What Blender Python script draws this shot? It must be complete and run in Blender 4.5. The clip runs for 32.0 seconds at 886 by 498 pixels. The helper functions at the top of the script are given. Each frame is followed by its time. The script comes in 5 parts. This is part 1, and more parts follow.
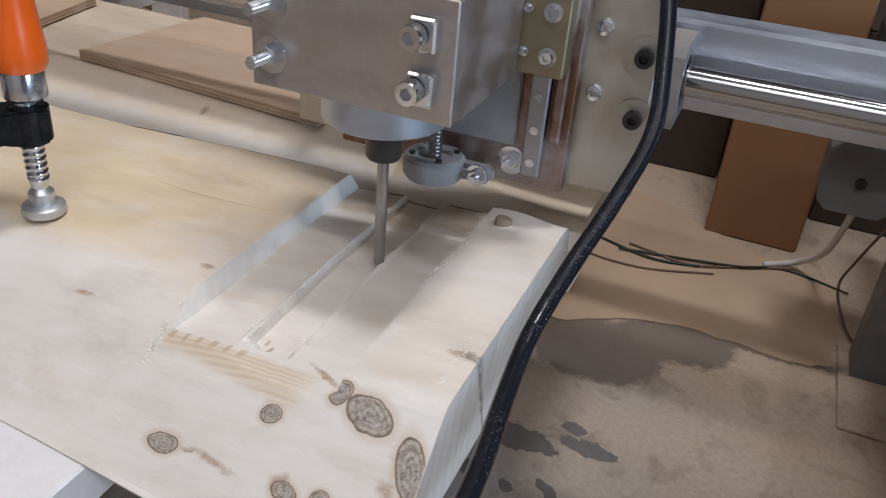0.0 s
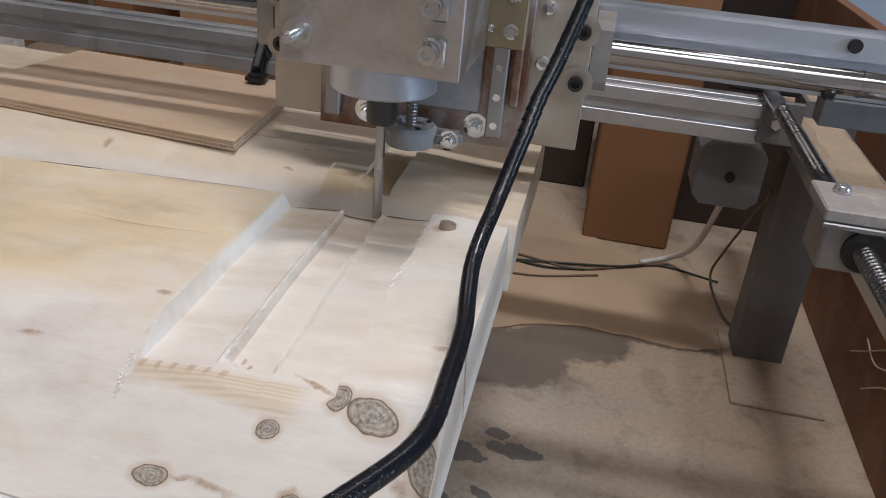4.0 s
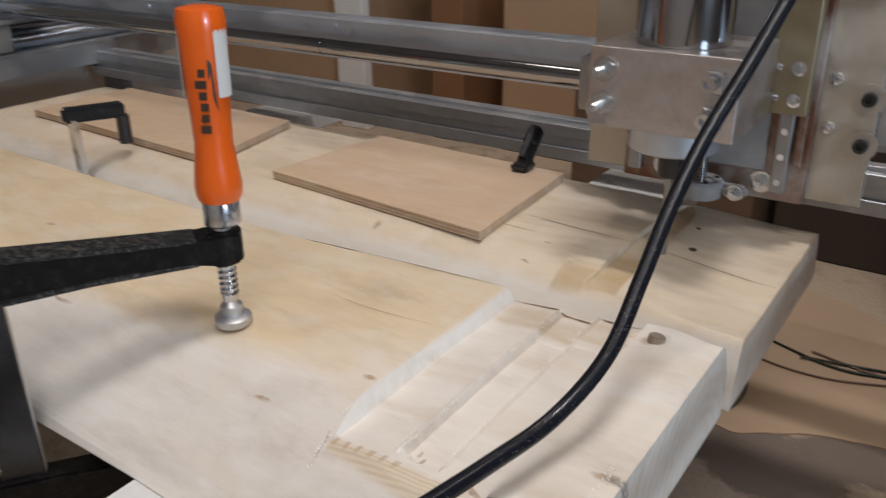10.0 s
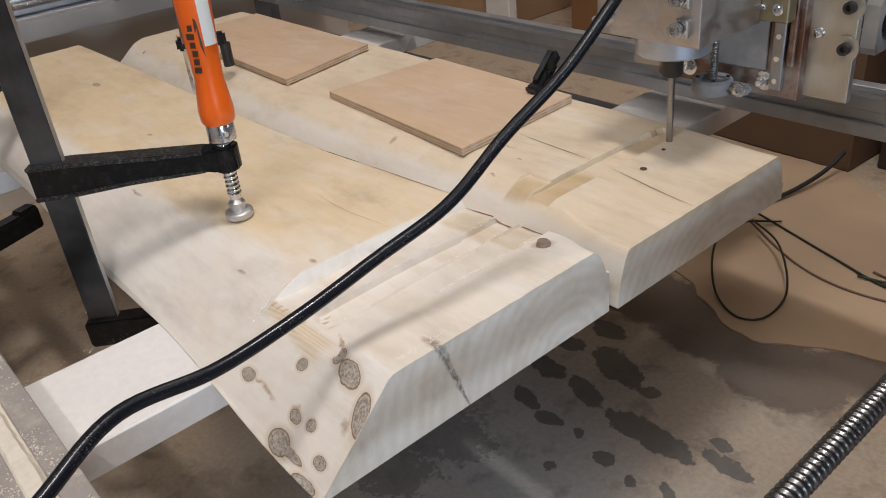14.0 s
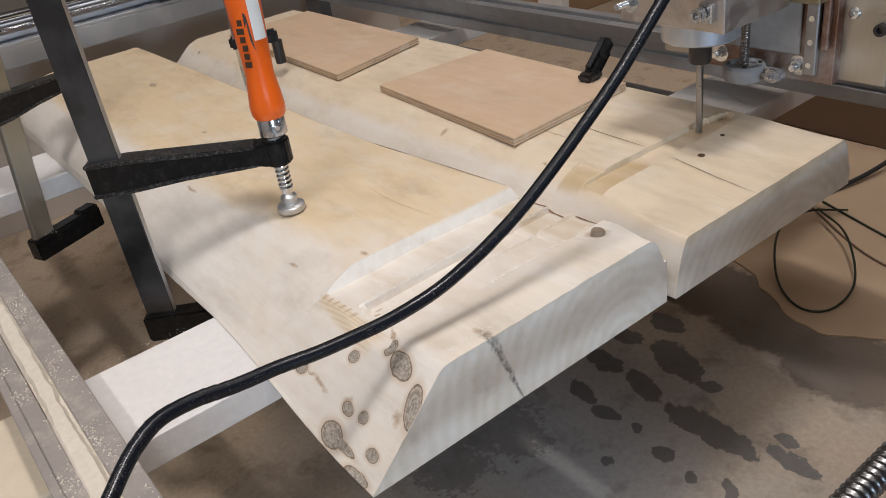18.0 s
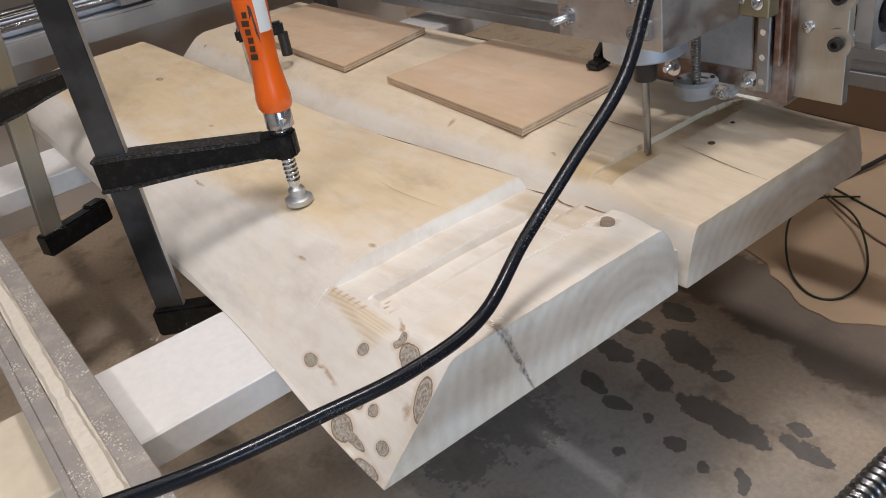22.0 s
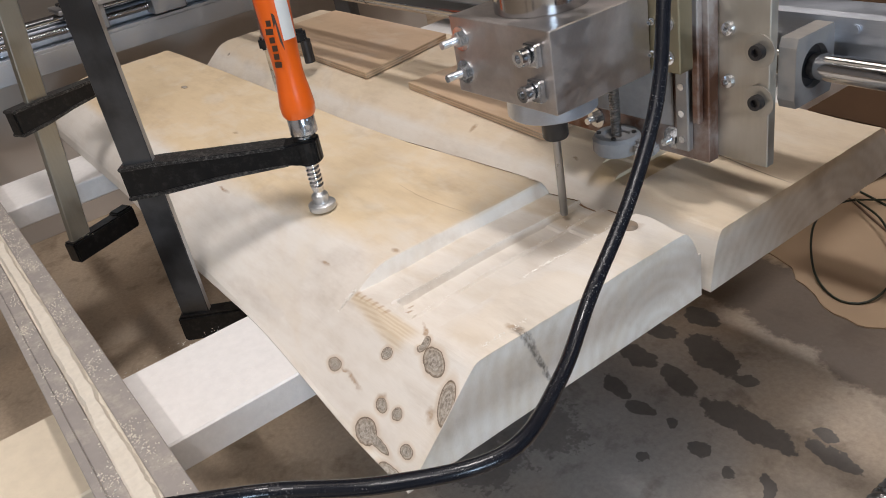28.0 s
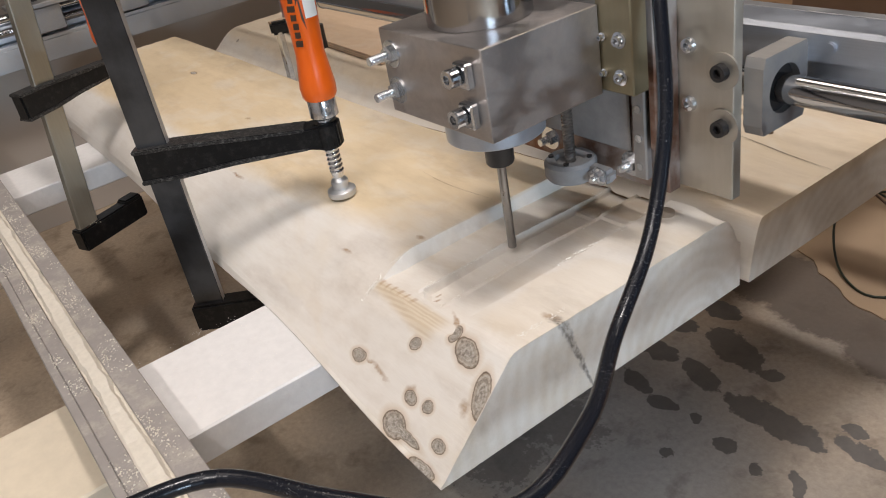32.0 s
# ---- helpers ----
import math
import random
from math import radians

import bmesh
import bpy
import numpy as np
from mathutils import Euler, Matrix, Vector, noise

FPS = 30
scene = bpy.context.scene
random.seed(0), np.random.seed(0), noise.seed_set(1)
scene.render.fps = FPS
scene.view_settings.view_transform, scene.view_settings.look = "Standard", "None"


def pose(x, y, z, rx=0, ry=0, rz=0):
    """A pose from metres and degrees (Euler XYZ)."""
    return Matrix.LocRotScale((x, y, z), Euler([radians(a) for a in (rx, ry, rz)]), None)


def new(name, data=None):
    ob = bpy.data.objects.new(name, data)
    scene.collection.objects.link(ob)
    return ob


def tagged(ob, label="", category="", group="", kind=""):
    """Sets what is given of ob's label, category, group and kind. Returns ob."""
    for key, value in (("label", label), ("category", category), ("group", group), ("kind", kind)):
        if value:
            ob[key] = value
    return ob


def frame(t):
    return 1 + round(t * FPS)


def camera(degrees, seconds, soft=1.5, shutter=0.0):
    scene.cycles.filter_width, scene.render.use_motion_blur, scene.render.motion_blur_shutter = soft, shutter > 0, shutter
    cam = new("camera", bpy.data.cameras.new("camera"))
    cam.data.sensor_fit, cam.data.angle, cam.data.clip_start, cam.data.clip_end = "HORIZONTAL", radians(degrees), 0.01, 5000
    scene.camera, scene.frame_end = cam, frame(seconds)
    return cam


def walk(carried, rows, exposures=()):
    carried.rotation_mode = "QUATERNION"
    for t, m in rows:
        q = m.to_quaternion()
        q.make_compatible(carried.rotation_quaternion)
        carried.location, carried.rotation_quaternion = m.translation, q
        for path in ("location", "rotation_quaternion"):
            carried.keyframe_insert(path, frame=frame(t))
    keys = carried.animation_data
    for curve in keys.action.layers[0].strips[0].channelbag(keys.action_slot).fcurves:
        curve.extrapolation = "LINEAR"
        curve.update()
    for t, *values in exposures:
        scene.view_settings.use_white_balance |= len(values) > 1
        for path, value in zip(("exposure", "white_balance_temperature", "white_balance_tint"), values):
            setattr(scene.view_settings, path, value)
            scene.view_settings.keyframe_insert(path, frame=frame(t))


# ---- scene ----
cam = camera(57.0, 32.0, soft=0.95, shutter=0.4)
METRES, EYE, TILT, LEAN, TURN = 0.49, 0.554, -30.0, -4.3, 23.5
ROWS = [
    (0.0, 0.0, 0.0, 0.0, -0.0, 0.0, -0.0),
    (0.5, -0.0859, 0.0068, -0.0128, -4.21, 0.48, 0.8),
    (1.0, -0.1136, 0.0073, -0.0194, -6.66, 0.56, 1.87),
    (1.5, -0.1161, 0.0009, -0.0218, -7.51, 0.79, 2.86),
    (2.0, -0.1187, -0.0046, -0.0241, -8.23, 1.2, 3.66),
    (2.5, -0.1188, -0.0016, -0.0244, -9.22, 1.34, 4.11),
    (3.0, -0.12, -0.0028, -0.0257, -9.93, 1.66, 4.66),
    (3.5, -0.1219, -0.006, -0.0275, -10.1, 1.77, 5.01),
    (5.5, -0.1297, -0.0042, -0.025, -11.54, 1.93, 5.26),
    (6.0, -0.1334, -0.0045, -0.0239, -11.74, 1.91, 5.29),
    (6.5, -0.1315, -0.0014, -0.0231, -11.96, 1.93, 5.38),
    (7.0, -0.1317, 0.0011, -0.023, -12.16, 1.92, 5.35),
    (7.5, -0.1308, -0.0004, -0.0229, -12.43, 1.93, 5.5),
    (8.0, -0.1293, -0.0065, -0.0226, -12.22, 2.14, 5.81),
    (8.5, -0.1022, -0.0242, -0.01, -9.27, 2.81, 6.58),
    (9.0, -0.0799, -0.0293, 0.0076, -4.76, 3.07, 6.18),
    (9.5, -0.0334, -0.0269, 0.0129, 2.57, 4.29, 4.46),
    (10.0, 0.0322, -0.0391, 0.028, 12.26, 6.29, -1.33),
    (10.5, 0.1357, -0.0806, 0.0437, 19.06, 6.61, -2.49),
    (11.0, 0.261, -0.1194, 0.0513, 20.72, 3.87, -4.32),
    (11.5, 0.3623, -0.1409, 0.056, 21.01, 1.61, -5.44),
    (12.0, 0.4411, -0.143, 0.0402, 22.12, 0.47, -5.49),
    (12.5, 0.4782, -0.1517, 0.0455, 23.37, -0.26, -5.01),
    (13.0, 0.4868, -0.1438, 0.0432, 24.55, -0.71, -4.63),
    (13.5, 0.4847, -0.1428, 0.0414, 25.78, -1.07, -4.34),
    (14.0, 0.4903, -0.1498, 0.0406, 26.81, -1.2, -4.17),
    (14.5, 0.4945, -0.1444, 0.0395, 27.74, -1.3, -3.97),
    (16.5, 0.4931, -0.1395, 0.0327, 30.18, -1.37, -3.6),
    (17.0, 0.4921, -0.1365, 0.0329, 30.5, -1.47, -3.49),
    (17.5, 0.4917, -0.136, 0.0326, 30.62, -1.57, -3.46),
    (18.0, 0.4873, -0.1329, 0.0314, 30.64, -1.66, -3.4),
    (18.5, 0.4879, -0.1309, 0.0309, 30.82, -1.79, -3.33),
    (19.0, 0.4875, -0.1286, 0.0297, 30.84, -1.79, -3.25),
    (19.5, 0.4854, -0.1261, 0.0294, 30.89, -1.87, -3.08),
    (20.0, 0.4846, -0.1256, 0.0296, 31.01, -2.01, -3.01),
    (20.5, 0.4876, -0.1295, 0.0311, 31.02, -2.07, -2.91),
    (21.0, 0.4865, -0.1285, 0.031, 30.96, -2.12, -2.88),
    (21.5, 0.4849, -0.127, 0.031, 31.19, -2.16, -2.84),
    (22.0, 0.4842, -0.1264, 0.0312, 31.25, -2.3, -2.79),
    (22.5, 0.4848, -0.1275, 0.0321, 31.26, -2.35, -2.74),
    (23.0, 0.4859, -0.1277, 0.0331, 31.45, -2.41, -2.63),
    (23.5, 0.4885, -0.1339, 0.0352, 31.6, -2.46, -2.61),
    (24.0, 0.488, -0.135, 0.0351, 31.82, -2.35, -2.56),
    (24.5, 0.486, -0.1324, 0.0354, 31.97, -2.25, -2.54),
    (25.0, 0.4839, -0.1294, 0.0349, 31.93, -2.3, -2.46),
    (25.5, 0.4843, -0.1305, 0.0356, 32.02, -2.35, -2.49),
    (27.5, 0.4846, -0.1351, 0.0315, 32.61, -1.99, -2.54),
    (28.0, 0.4855, -0.1327, 0.03, 32.73, -1.98, -2.53),
    (28.5, 0.4841, -0.1353, 0.0299, 32.81, -1.99, -2.53),
    (29.0, 0.488, -0.1453, 0.0301, 32.94, -1.96, -2.57),
    (29.5, 0.4837, -0.1374, 0.0283, 33.06, -1.95, -2.63),
    (30.0, 0.4794, -0.1354, 0.0288, 33.11, -2.02, -2.7),
    (30.5, 0.4733, -0.1321, 0.0275, 33.21, -2.08, -2.71),
    (31.0, 0.4717, -0.1298, 0.0274, 33.29, -2.21, -2.73),
    (31.5, 0.4743, -0.1303, 0.0283, 33.28, -2.35, -2.78),
    (32.0, 0.4255, -0.1163, 0.0145, 32.64, -2.31, -2.84),
]

walk(cam, [(t, pose(0, 0, EYE, TILT, LEAN, TURN) @ pose(METRES * x, METRES * y, METRES * z, 90 + pitch, roll, yaw)) for t, x, y, z, yaw, pitch, roll in ROWS],
     exposures=[(0, -0.12, 5950, 10), (3, -0.13, 6050, 10), (8, -0.18, 6150, 10), (10, -0.26, 6400, 10), (11, -0.30, 6500, 10), (12.5, -0.13, 6550, 10), (24, -0.04, 6400, 10), (32, 0.09, 6600, 10)])


# ---- light: overhead lamps placed to suit the shadows, with added fill ----
def area_lamp(x, y, z, sx, sy, watts, tint, aim=None):
    data = bpy.data.lights.new("lamp", "AREA")
    data.shape, data.size, data.size_y, data.energy, data.color = "RECTANGLE", sx, sy, watts, tint
    ob = new("lamp", data)
    ob.location = (x, y, z)
    if aim:
        ob.rotation_euler = (Vector((x, y, z)) - Vector(aim)).to_track_quat("Z", "Y").to_euler()
    return ob


CEIL = 2.5
WARM, NEUTRAL, COOL = (1.0, 0.885, 0.80), (1.0, 0.945, 0.925), (0.60, 0.79, 1.0)
# overhead spots assumed from shadow directions; the 3 W one is added fill
LAMPS = [(0.07, 0.43, 2.41, 0.40, 0.14, 21.0, NEUTRAL), (0.50, -0.80, 2.41, 1.10, 0.07, 18.0, NEUTRAL), (1.45, -0.42, 2.41, 0.16, 0.16, 4.5, NEUTRAL), (-1.15, 1.35, 2.41, 0.6, 0.6, 7.0, WARM), (-0.90, -0.30, 2.41, 0.5, 0.5, 3.0, WARM), (0.50, 1.50, 2.41, 0.4, 0.4, 4.0, WARM),
         # added fill below the ceiling to brighten front faces; no fixture there
         (0.14, -0.22, 1.20, 0.6, 0.4, 1.5, NEUTRAL)]
for lx, ly, lz, sx, sy, w, tint in LAMPS:
    area_lamp(lx, ly, lz, sx, sy, w, tint)
# cool fill lamp added low at the right; the wall there has no window
area_lamp(1.96, -0.20, 0.66, 0.7, 0.25, 30.0, COOL, (-0.1, 0.3, 0.3))
world = bpy.data.worlds.new("world")
world.use_nodes = True
world.node_tree.nodes["Background"].inputs[0].default_value = (0.5, 0.55, 0.6, 1)
world.node_tree.nodes["Background"].inputs[1].default_value = 0.15
scene.world = world


# ---- materials ----
def mat(name):
    m = bpy.data.materials.new(name)
    m.use_nodes = True
    nt = m.node_tree
    return m, nt, nt.nodes, nt.links, nt.nodes["Principled BSDF"]


def ramp(nt, stops, fac=None):
    n = nt.nodes.new("ShaderNodeValToRGB")
    e = n.color_ramp.elements
    while len(e) < len(stops):
        e.new(0.5)
    for el, (p, c) in zip(e, stops):
        el.position, el.color = p, (*c, 1) if len(c) == 3 else c
    if fac is not None:
        nt.links.new(fac, n.inputs[0])
    return n


def coords(nt, scale=(1, 1, 1), rot=(0, 0, 0), loc=(0, 0, 0)):
    tc = nt.nodes.new("ShaderNodeTexCoord")
    mp = nt.nodes.new("ShaderNodeMapping")
    mp.inputs["Scale"].default_value, mp.inputs["Rotation"].default_value, mp.inputs["Location"].default_value = scale, rot, loc
    nt.links.new(tc.outputs["Object"], mp.inputs[0])
    return mp.outputs[0]


def noise_tex(nt, vec, scale, detail=4, rough=0.55, distort=0.0):
    n = nt.nodes.new("ShaderNodeTexNoise")
    nt.links.new(vec, n.inputs["Vector"])
    n.inputs["Scale"].default_value, n.inputs["Detail"].default_value = scale, detail
    n.inputs["Roughness"].default_value, n.inputs["Distortion"].default_value = rough, distort
    return n.outputs["Fac"]


def mix(nt, kind, fac, a, b):
    n = nt.nodes.new("ShaderNodeMix")
    n.data_type, n.blend_type = "RGBA", kind
    for sock, v in ((0, fac), (6, a), (7, b)):
        if isinstance(v, (int, float)):
            n.inputs[sock].default_value = v
        elif isinstance(v, tuple):
            n.inputs[sock].default_value = (*v, 1)
        else:
            nt.links.new(v, n.inputs[sock])
    return n.outputs[2]


def math_node(nt, op, a, b=0.0):
    n = nt.nodes.new("ShaderNodeMath")
    n.operation = op
    for i, v in enumerate((a, b)):
        if isinstance(v, (int, float)):
            n.inputs[i].default_value = v
        else:
            nt.links.new(v, n.inputs[i])
    return n.outputs[0]


def bump(nt, height, strength, dist=0.001):
    b = nt.nodes.new("ShaderNodeBump")
    b.inputs["Strength"].default_value, b.inputs["Distance"].default_value = strength, dist
    nt.links.new(height, b.inputs["Height"])
    nt.links.new(b.outputs[0], nt.nodes["Principled BSDF"].inputs["Normal"])


def nearness(nt, vec, items, soft=0.25):
    """The least distance to flat ellipses (x, y, rx, ry, turn), 1 at their rims."""
    best = None
    for cx, cy, rx, ry, turn in items:
        mp = nt.nodes.new("ShaderNodeMapping")
        mp.vector_type = "TEXTURE"
        mp.inputs["Location"].default_value, mp.inputs["Rotation"].default_value, mp.inputs["Scale"].default_value = (cx, cy, 0), (0, 0, turn), (rx, ry, 1000)
        nt.links.new(vec, mp.inputs[0])
        ln_ = nt.nodes.new("ShaderNodeVectorMath")
        ln_.operation = "LENGTH"
        nt.links.new(mp.outputs[0], ln_.inputs[0])
        if best is None:
            best = ln_.outputs["Value"]
        else:
            m = nt.nodes.new("ShaderNodeMath")
            m.operation = "SMOOTH_MIN"
            nt.links.new(best, m.inputs[0])
            nt.links.new(ln_.outputs["Value"], m.inputs[1])
            m.inputs[2].default_value = soft
            best = m.outputs[0]
    return best


def warped(nt, scale, amount, detail=4):
    """Object coordinates pushed about by noise."""
    tc = nt.nodes.new("ShaderNodeTexCoord")
    n = nt.nodes.new("ShaderNodeTexNoise")
    nt.links.new(tc.outputs["Object"], n.inputs["Vector"])
    n.inputs["Scale"].default_value, n.inputs["Detail"].default_value = scale, detail
    n.inputs["Roughness"].default_value = 0.6
    v = nt.nodes.new("ShaderNodeVectorMath")
    v.operation = "MULTIPLY_ADD"
    nt.links.new(n.outputs["Color"], v.inputs[0])
    v.inputs[1].default_value = (amount, amount, amount)
    w = nt.nodes.new("ShaderNodeVectorMath")
    w.operation = "ADD"
    nt.links.new(tc.outputs["Object"], w.inputs[0])
    w.inputs[1].default_value = (-amount / 2, -amount / 2, -amount / 2)
    nt.links.new(w.outputs[0], v.inputs[2])
    return v.outputs[0]


def between(nt, value, a0, a1, b1, b0):
    """1 from a1 to b1, fading to 0 at a0 and b0."""
    out = []
    for lo, hi in ((a0, a1), (b0, b1)):
        n = nt.nodes.new("ShaderNodeMapRange")
        n.interpolation_type = "SMOOTHSTEP"
        nt.links.new(value, n.inputs[0])
        n.inputs[1].default_value, n.inputs[2].default_value = min(lo, hi), max(lo, hi)
        n.inputs[3].default_value, n.inputs[4].default_value = (0, 1) if hi > lo else (1, 0)
        out.append(n.outputs[0])
    return math_node(nt, "MULTIPLY", out[0], out[1])


def split(nt, vec):
    sep = nt.nodes.new("ShaderNodeSeparateXYZ")
    nt.links.new(vec, sep.inputs[0])
    return sep.outputs


def pine(name, pale, warm, dark, grain=1.0, layer=None, pith=(0.405, 0.255), heart=None, knots=(), smears=(), tan=(), band=None, streak=None, smudge=1.0):
    """Sanded pine: grain along x, pale sapwood, a warm layer from a height on, smudges, ringed knots, brown smears and tan strips (x0, x1, y0, y1, strength)."""
    m, nt, ns, ln, p = mat(name)
    v = coords(nt, (1.0, 9.0 * grain, 9.0 * grain))
    v2 = coords(nt, (0.25, 1.0, 1.0))
    broad = noise_tex(nt, v2, 7.0, 3, 0.5, 0.6)
    fine = noise_tex(nt, v, 22.0, 6, 0.65, 0.4)
    rings = nt.nodes.new("ShaderNodeTexWave")
    rings.wave_type, rings.rings_direction = "RINGS", "X"
    ln.new(coords(nt, (0.05, 1.0, 1.0), (0, 0, 0), (0, -pith[0], -pith[1])), rings.inputs["Vector"])
    for k, val in (("Scale", 30.0), ("Distortion", 3.0), ("Detail", 4.0), ("Detail Scale", 1.6)):
        rings.inputs[k].default_value = val
    x, y, z = split(nt, warped(nt, 35.0, 0.006))
    fac = broad
    if layer:
        h = math_node(nt, "MULTIPLY", math_node(nt, "SUBTRACT", z, layer), 34.0)
        fac = math_node(nt, "ADD", math_node(nt, "MULTIPLY", broad, 0.9), h)
        if heart:
            past = nt.nodes.new("ShaderNodeMapRange")
            ln.new(x, past.inputs[0])
            past.inputs[1].default_value, past.inputs[2].default_value, past.inputs[4].default_value = heart, heart + 0.012, 0.36
            fac = math_node(nt, "SUBTRACT", math_node(nt, "MINIMUM", fac, 0.75), past.outputs[0])
    base = ramp(nt, [(0.34, pale), (0.59 if heart else 0.64, warm)], fac)
    amount = math_node(nt, "ADD", math_node(nt, "MULTIPLY", between(nt, x, -0.0905, -0.0875, 1.0, 1.1), 0.15), 0.05)
    c = mix(nt, "MIX", math_node(nt, "MULTIPLY", rings.outputs["Fac"], amount), base.outputs[0], tuple(q * 0.70 for q in warm))
    fl = ramp(nt, [(0.30, dark), (0.52, (1, 1, 1))], fine)
    c = mix(nt, "MULTIPLY", 0.07, c, fl.outputs[0])
    hair = noise_tex(nt, coords(nt, (2.5, 40.0, 40.0)), 30.0, 4, 0.7)
    c = mix(nt, "MULTIPLY", 0.06, c, ramp(nt, [(0.30, (0.45, 0.40, 0.34)), (0.55, (1, 1, 1))], hair).outputs[0])
    for scale, seed, tint, low, amount in ((15.0, 3, (0.50, 0.44, 0.38), 0.30, 0.55 * smudge), (34.0, 8, (0.60, 0.50, 0.40), 0.34, 0.30 * smudge)):
        st = ramp(nt, [(low, tint), (low + 0.17, (1, 1, 1))], noise_tex(nt, coords(nt, (0.6, 1.3, 1.3), (0, 0, 0), (seed, 1, 2)), scale, 6, 0.62))
        c = mix(nt, "MULTIPLY", amount, c, st.outputs[0])
    for scale, seed, tint, amount in ((11.0, 15, (0.70, 0.55, 0.34), 0.40), (27.0, 21, (0.80, 0.77, 0.72), 0.45)):
        bl = ramp(nt, [(0.52, (0, 0, 0)), (0.68, (1, 1, 1))], noise_tex(nt, coords(nt, (0.7, 1.2, 1.2), (0, 0, 0.3), (seed, 1, 2)), scale, 5, 0.55, 0.5))
        c = mix(nt, "MIX", math_node(nt, "MULTIPLY", bl.outputs[0], amount * smudge), c, tint)
    for x0, x1, y0, y1, k in tan:
        f = math_node(nt, "MULTIPLY", between(nt, x, x0 - 0.002, x0 + 0.002, x1 - 0.002, x1 + 0.002), between(nt, y, y0 - 0.004, y0 + 0.004, y1 - 0.008, y1 + 0.008))
        f = math_node(nt, "MULTIPLY", f, math_node(nt, "MULTIPLY", noise_tex(nt, coords(nt, (0.6, 1, 1)), 60.0, 4), 2.0 * k))
        c = mix(nt, "MIX", f, c, (0.50, 0.36, 0.18))
    height = fine
    px, py, pz = split(nt, coords(nt))
    face = between(nt, px, -9.0, -8.0, -0.0888, -0.0882)
    if band:
        x0, x1, y0, y1 = band
        rows = nt.nodes.new("ShaderNodeTexWave")
        rows.bands_direction = "Y"
        ln.new(coords(nt, (0.10, 1, 1)), rows.inputs["Vector"])
        for k, val in (("Scale", 110.0), ("Distortion", 3.0), ("Detail", 3.0), ("Detail Scale", 1.2)):
            rows.inputs[k].default_value = val
        f = math_node(nt, "MULTIPLY", between(nt, x, x0, x0 + 0.003, x1 - 0.018, x1), math_node(nt, "MULTIPLY", between(nt, math_node(nt, "ADD", y, math_node(nt, "MULTIPLY", math_node(nt, "SUBTRACT", x, x1), 0.15)), y0 - 0.003, y0 + 0.003, 8.0, 9.0), between(nt, y, 0.0, 0.1, y1 - 0.003, y1 + 0.003)))
        tint = ramp(nt, [(0.2, (0.66, 0.53, 0.36)), (0.8, (0.55, 0.40, 0.22))], rows.outputs["Fac"])
        c = mix(nt, "MIX", math_node(nt, "MULTIPLY", f, 0.62), c, tint.outputs[0])
        teeth = nt.nodes.new("ShaderNodeTexWave")
        teeth.bands_direction = "X"
        ln.new(coords(nt, (1, 0.6, 0)), teeth.inputs["Vector"])
        for k, val in (("Scale", 38.0), ("Distortion", 2.0), ("Detail", 2.0), ("Detail Scale", 2.0)):
            teeth.inputs[k].default_value = val
        f = math_node(nt, "MULTIPLY", between(nt, x, x0, x0 + 0.004, x0 + 0.045, x0 + 0.055), between(nt, y, y1 - 0.006, y1 - 0.001, y1 + 0.001, y1 + 0.003))
        f = math_node(nt, "MULTIPLY", f, ramp(nt, [(0.55, (0, 0, 0)), (0.8, (1, 1, 1))], teeth.outputs["Fac"]).outputs[0])
        c = mix(nt, "MIX", math_node(nt, "MULTIPLY", f, 0.42), c, (0.36, 0.19, 0.07))
    if smears:
        d = nearness(nt, warped(nt, 120.0, 0.006), smears)
        f = ramp(nt, [(0.35, (1, 1, 1)), (1.35, (0, 0, 0))], math_node(nt, "MULTIPLY", d, 0.7))
        f = math_node(nt, "MULTIPLY", f.outputs[0], math_node(nt, "MULTIPLY", noise_tex(nt, coords(nt), 260.0, 4), 1.25))
        c = mix(nt, "MIX", math_node(nt, "MULTIPLY", f, face), c, (0.34, 0.20, 0.09))
    if knots:
        d = nearness(nt, warped(nt, 90.0, 0.0026), knots, 0.10)
        grit = noise_tex(nt, coords(nt), 420.0, 5, 0.7)
        wob = math_node(nt, "ADD", math_node(nt, "MULTIPLY", d, 21.0), math_node(nt, "MULTIPLY", noise_tex(nt, coords(nt), 95.0, 5), 7.0))
        line = math_node(nt, "MULTIPLY_ADD", math_node(nt, "SINE", wob), 0.5)
        line.node.inputs[2].default_value = 0.5
        core = ramp(nt, [(0.0, (0.30, 0.26, 0.22)), (0.30, (0.45, 0.40, 0.345)), (0.62, (0.40, 0.35, 0.295)), (0.90, (0.40, 0.33, 0.26))], d)
        core = mix(nt, "MIX", math_node(nt, "MULTIPLY", ramp(nt, [(0.62, (0, 0, 0)), (0.95, (1, 1, 1))], line).outputs[0], 0.42), core.outputs[0], (0.62, 0.57, 0.50))
        core = mix(nt, "MULTIPLY", 0.75, core, ramp(nt, [(0.36, (0.30, 0.26, 0.22)), (0.56, (1, 1, 1))], grit).outputs[0])
        halo = ramp(nt, [(0.55, (1, 1, 1)), (0.95, (0, 0, 0))], math_node(nt, "MULTIPLY", d, 0.62))
        c = mix(nt, "MULTIPLY", math_node(nt, "MULTIPLY", math_node(nt, "MULTIPLY", halo.outputs[0], face), 0.65), c, (0.72, 0.56, 0.40))
        inside = mix(nt, "MULTIPLY", 1.0, ramp(nt, [(0.955, (1, 1, 1)), (1.0, (0, 0, 0))], d).outputs[0], face)
        rim = between(nt, d, 0.90, 0.955, 0.985, 1.03)
        c = mix(nt, "MIX", inside, c, core)
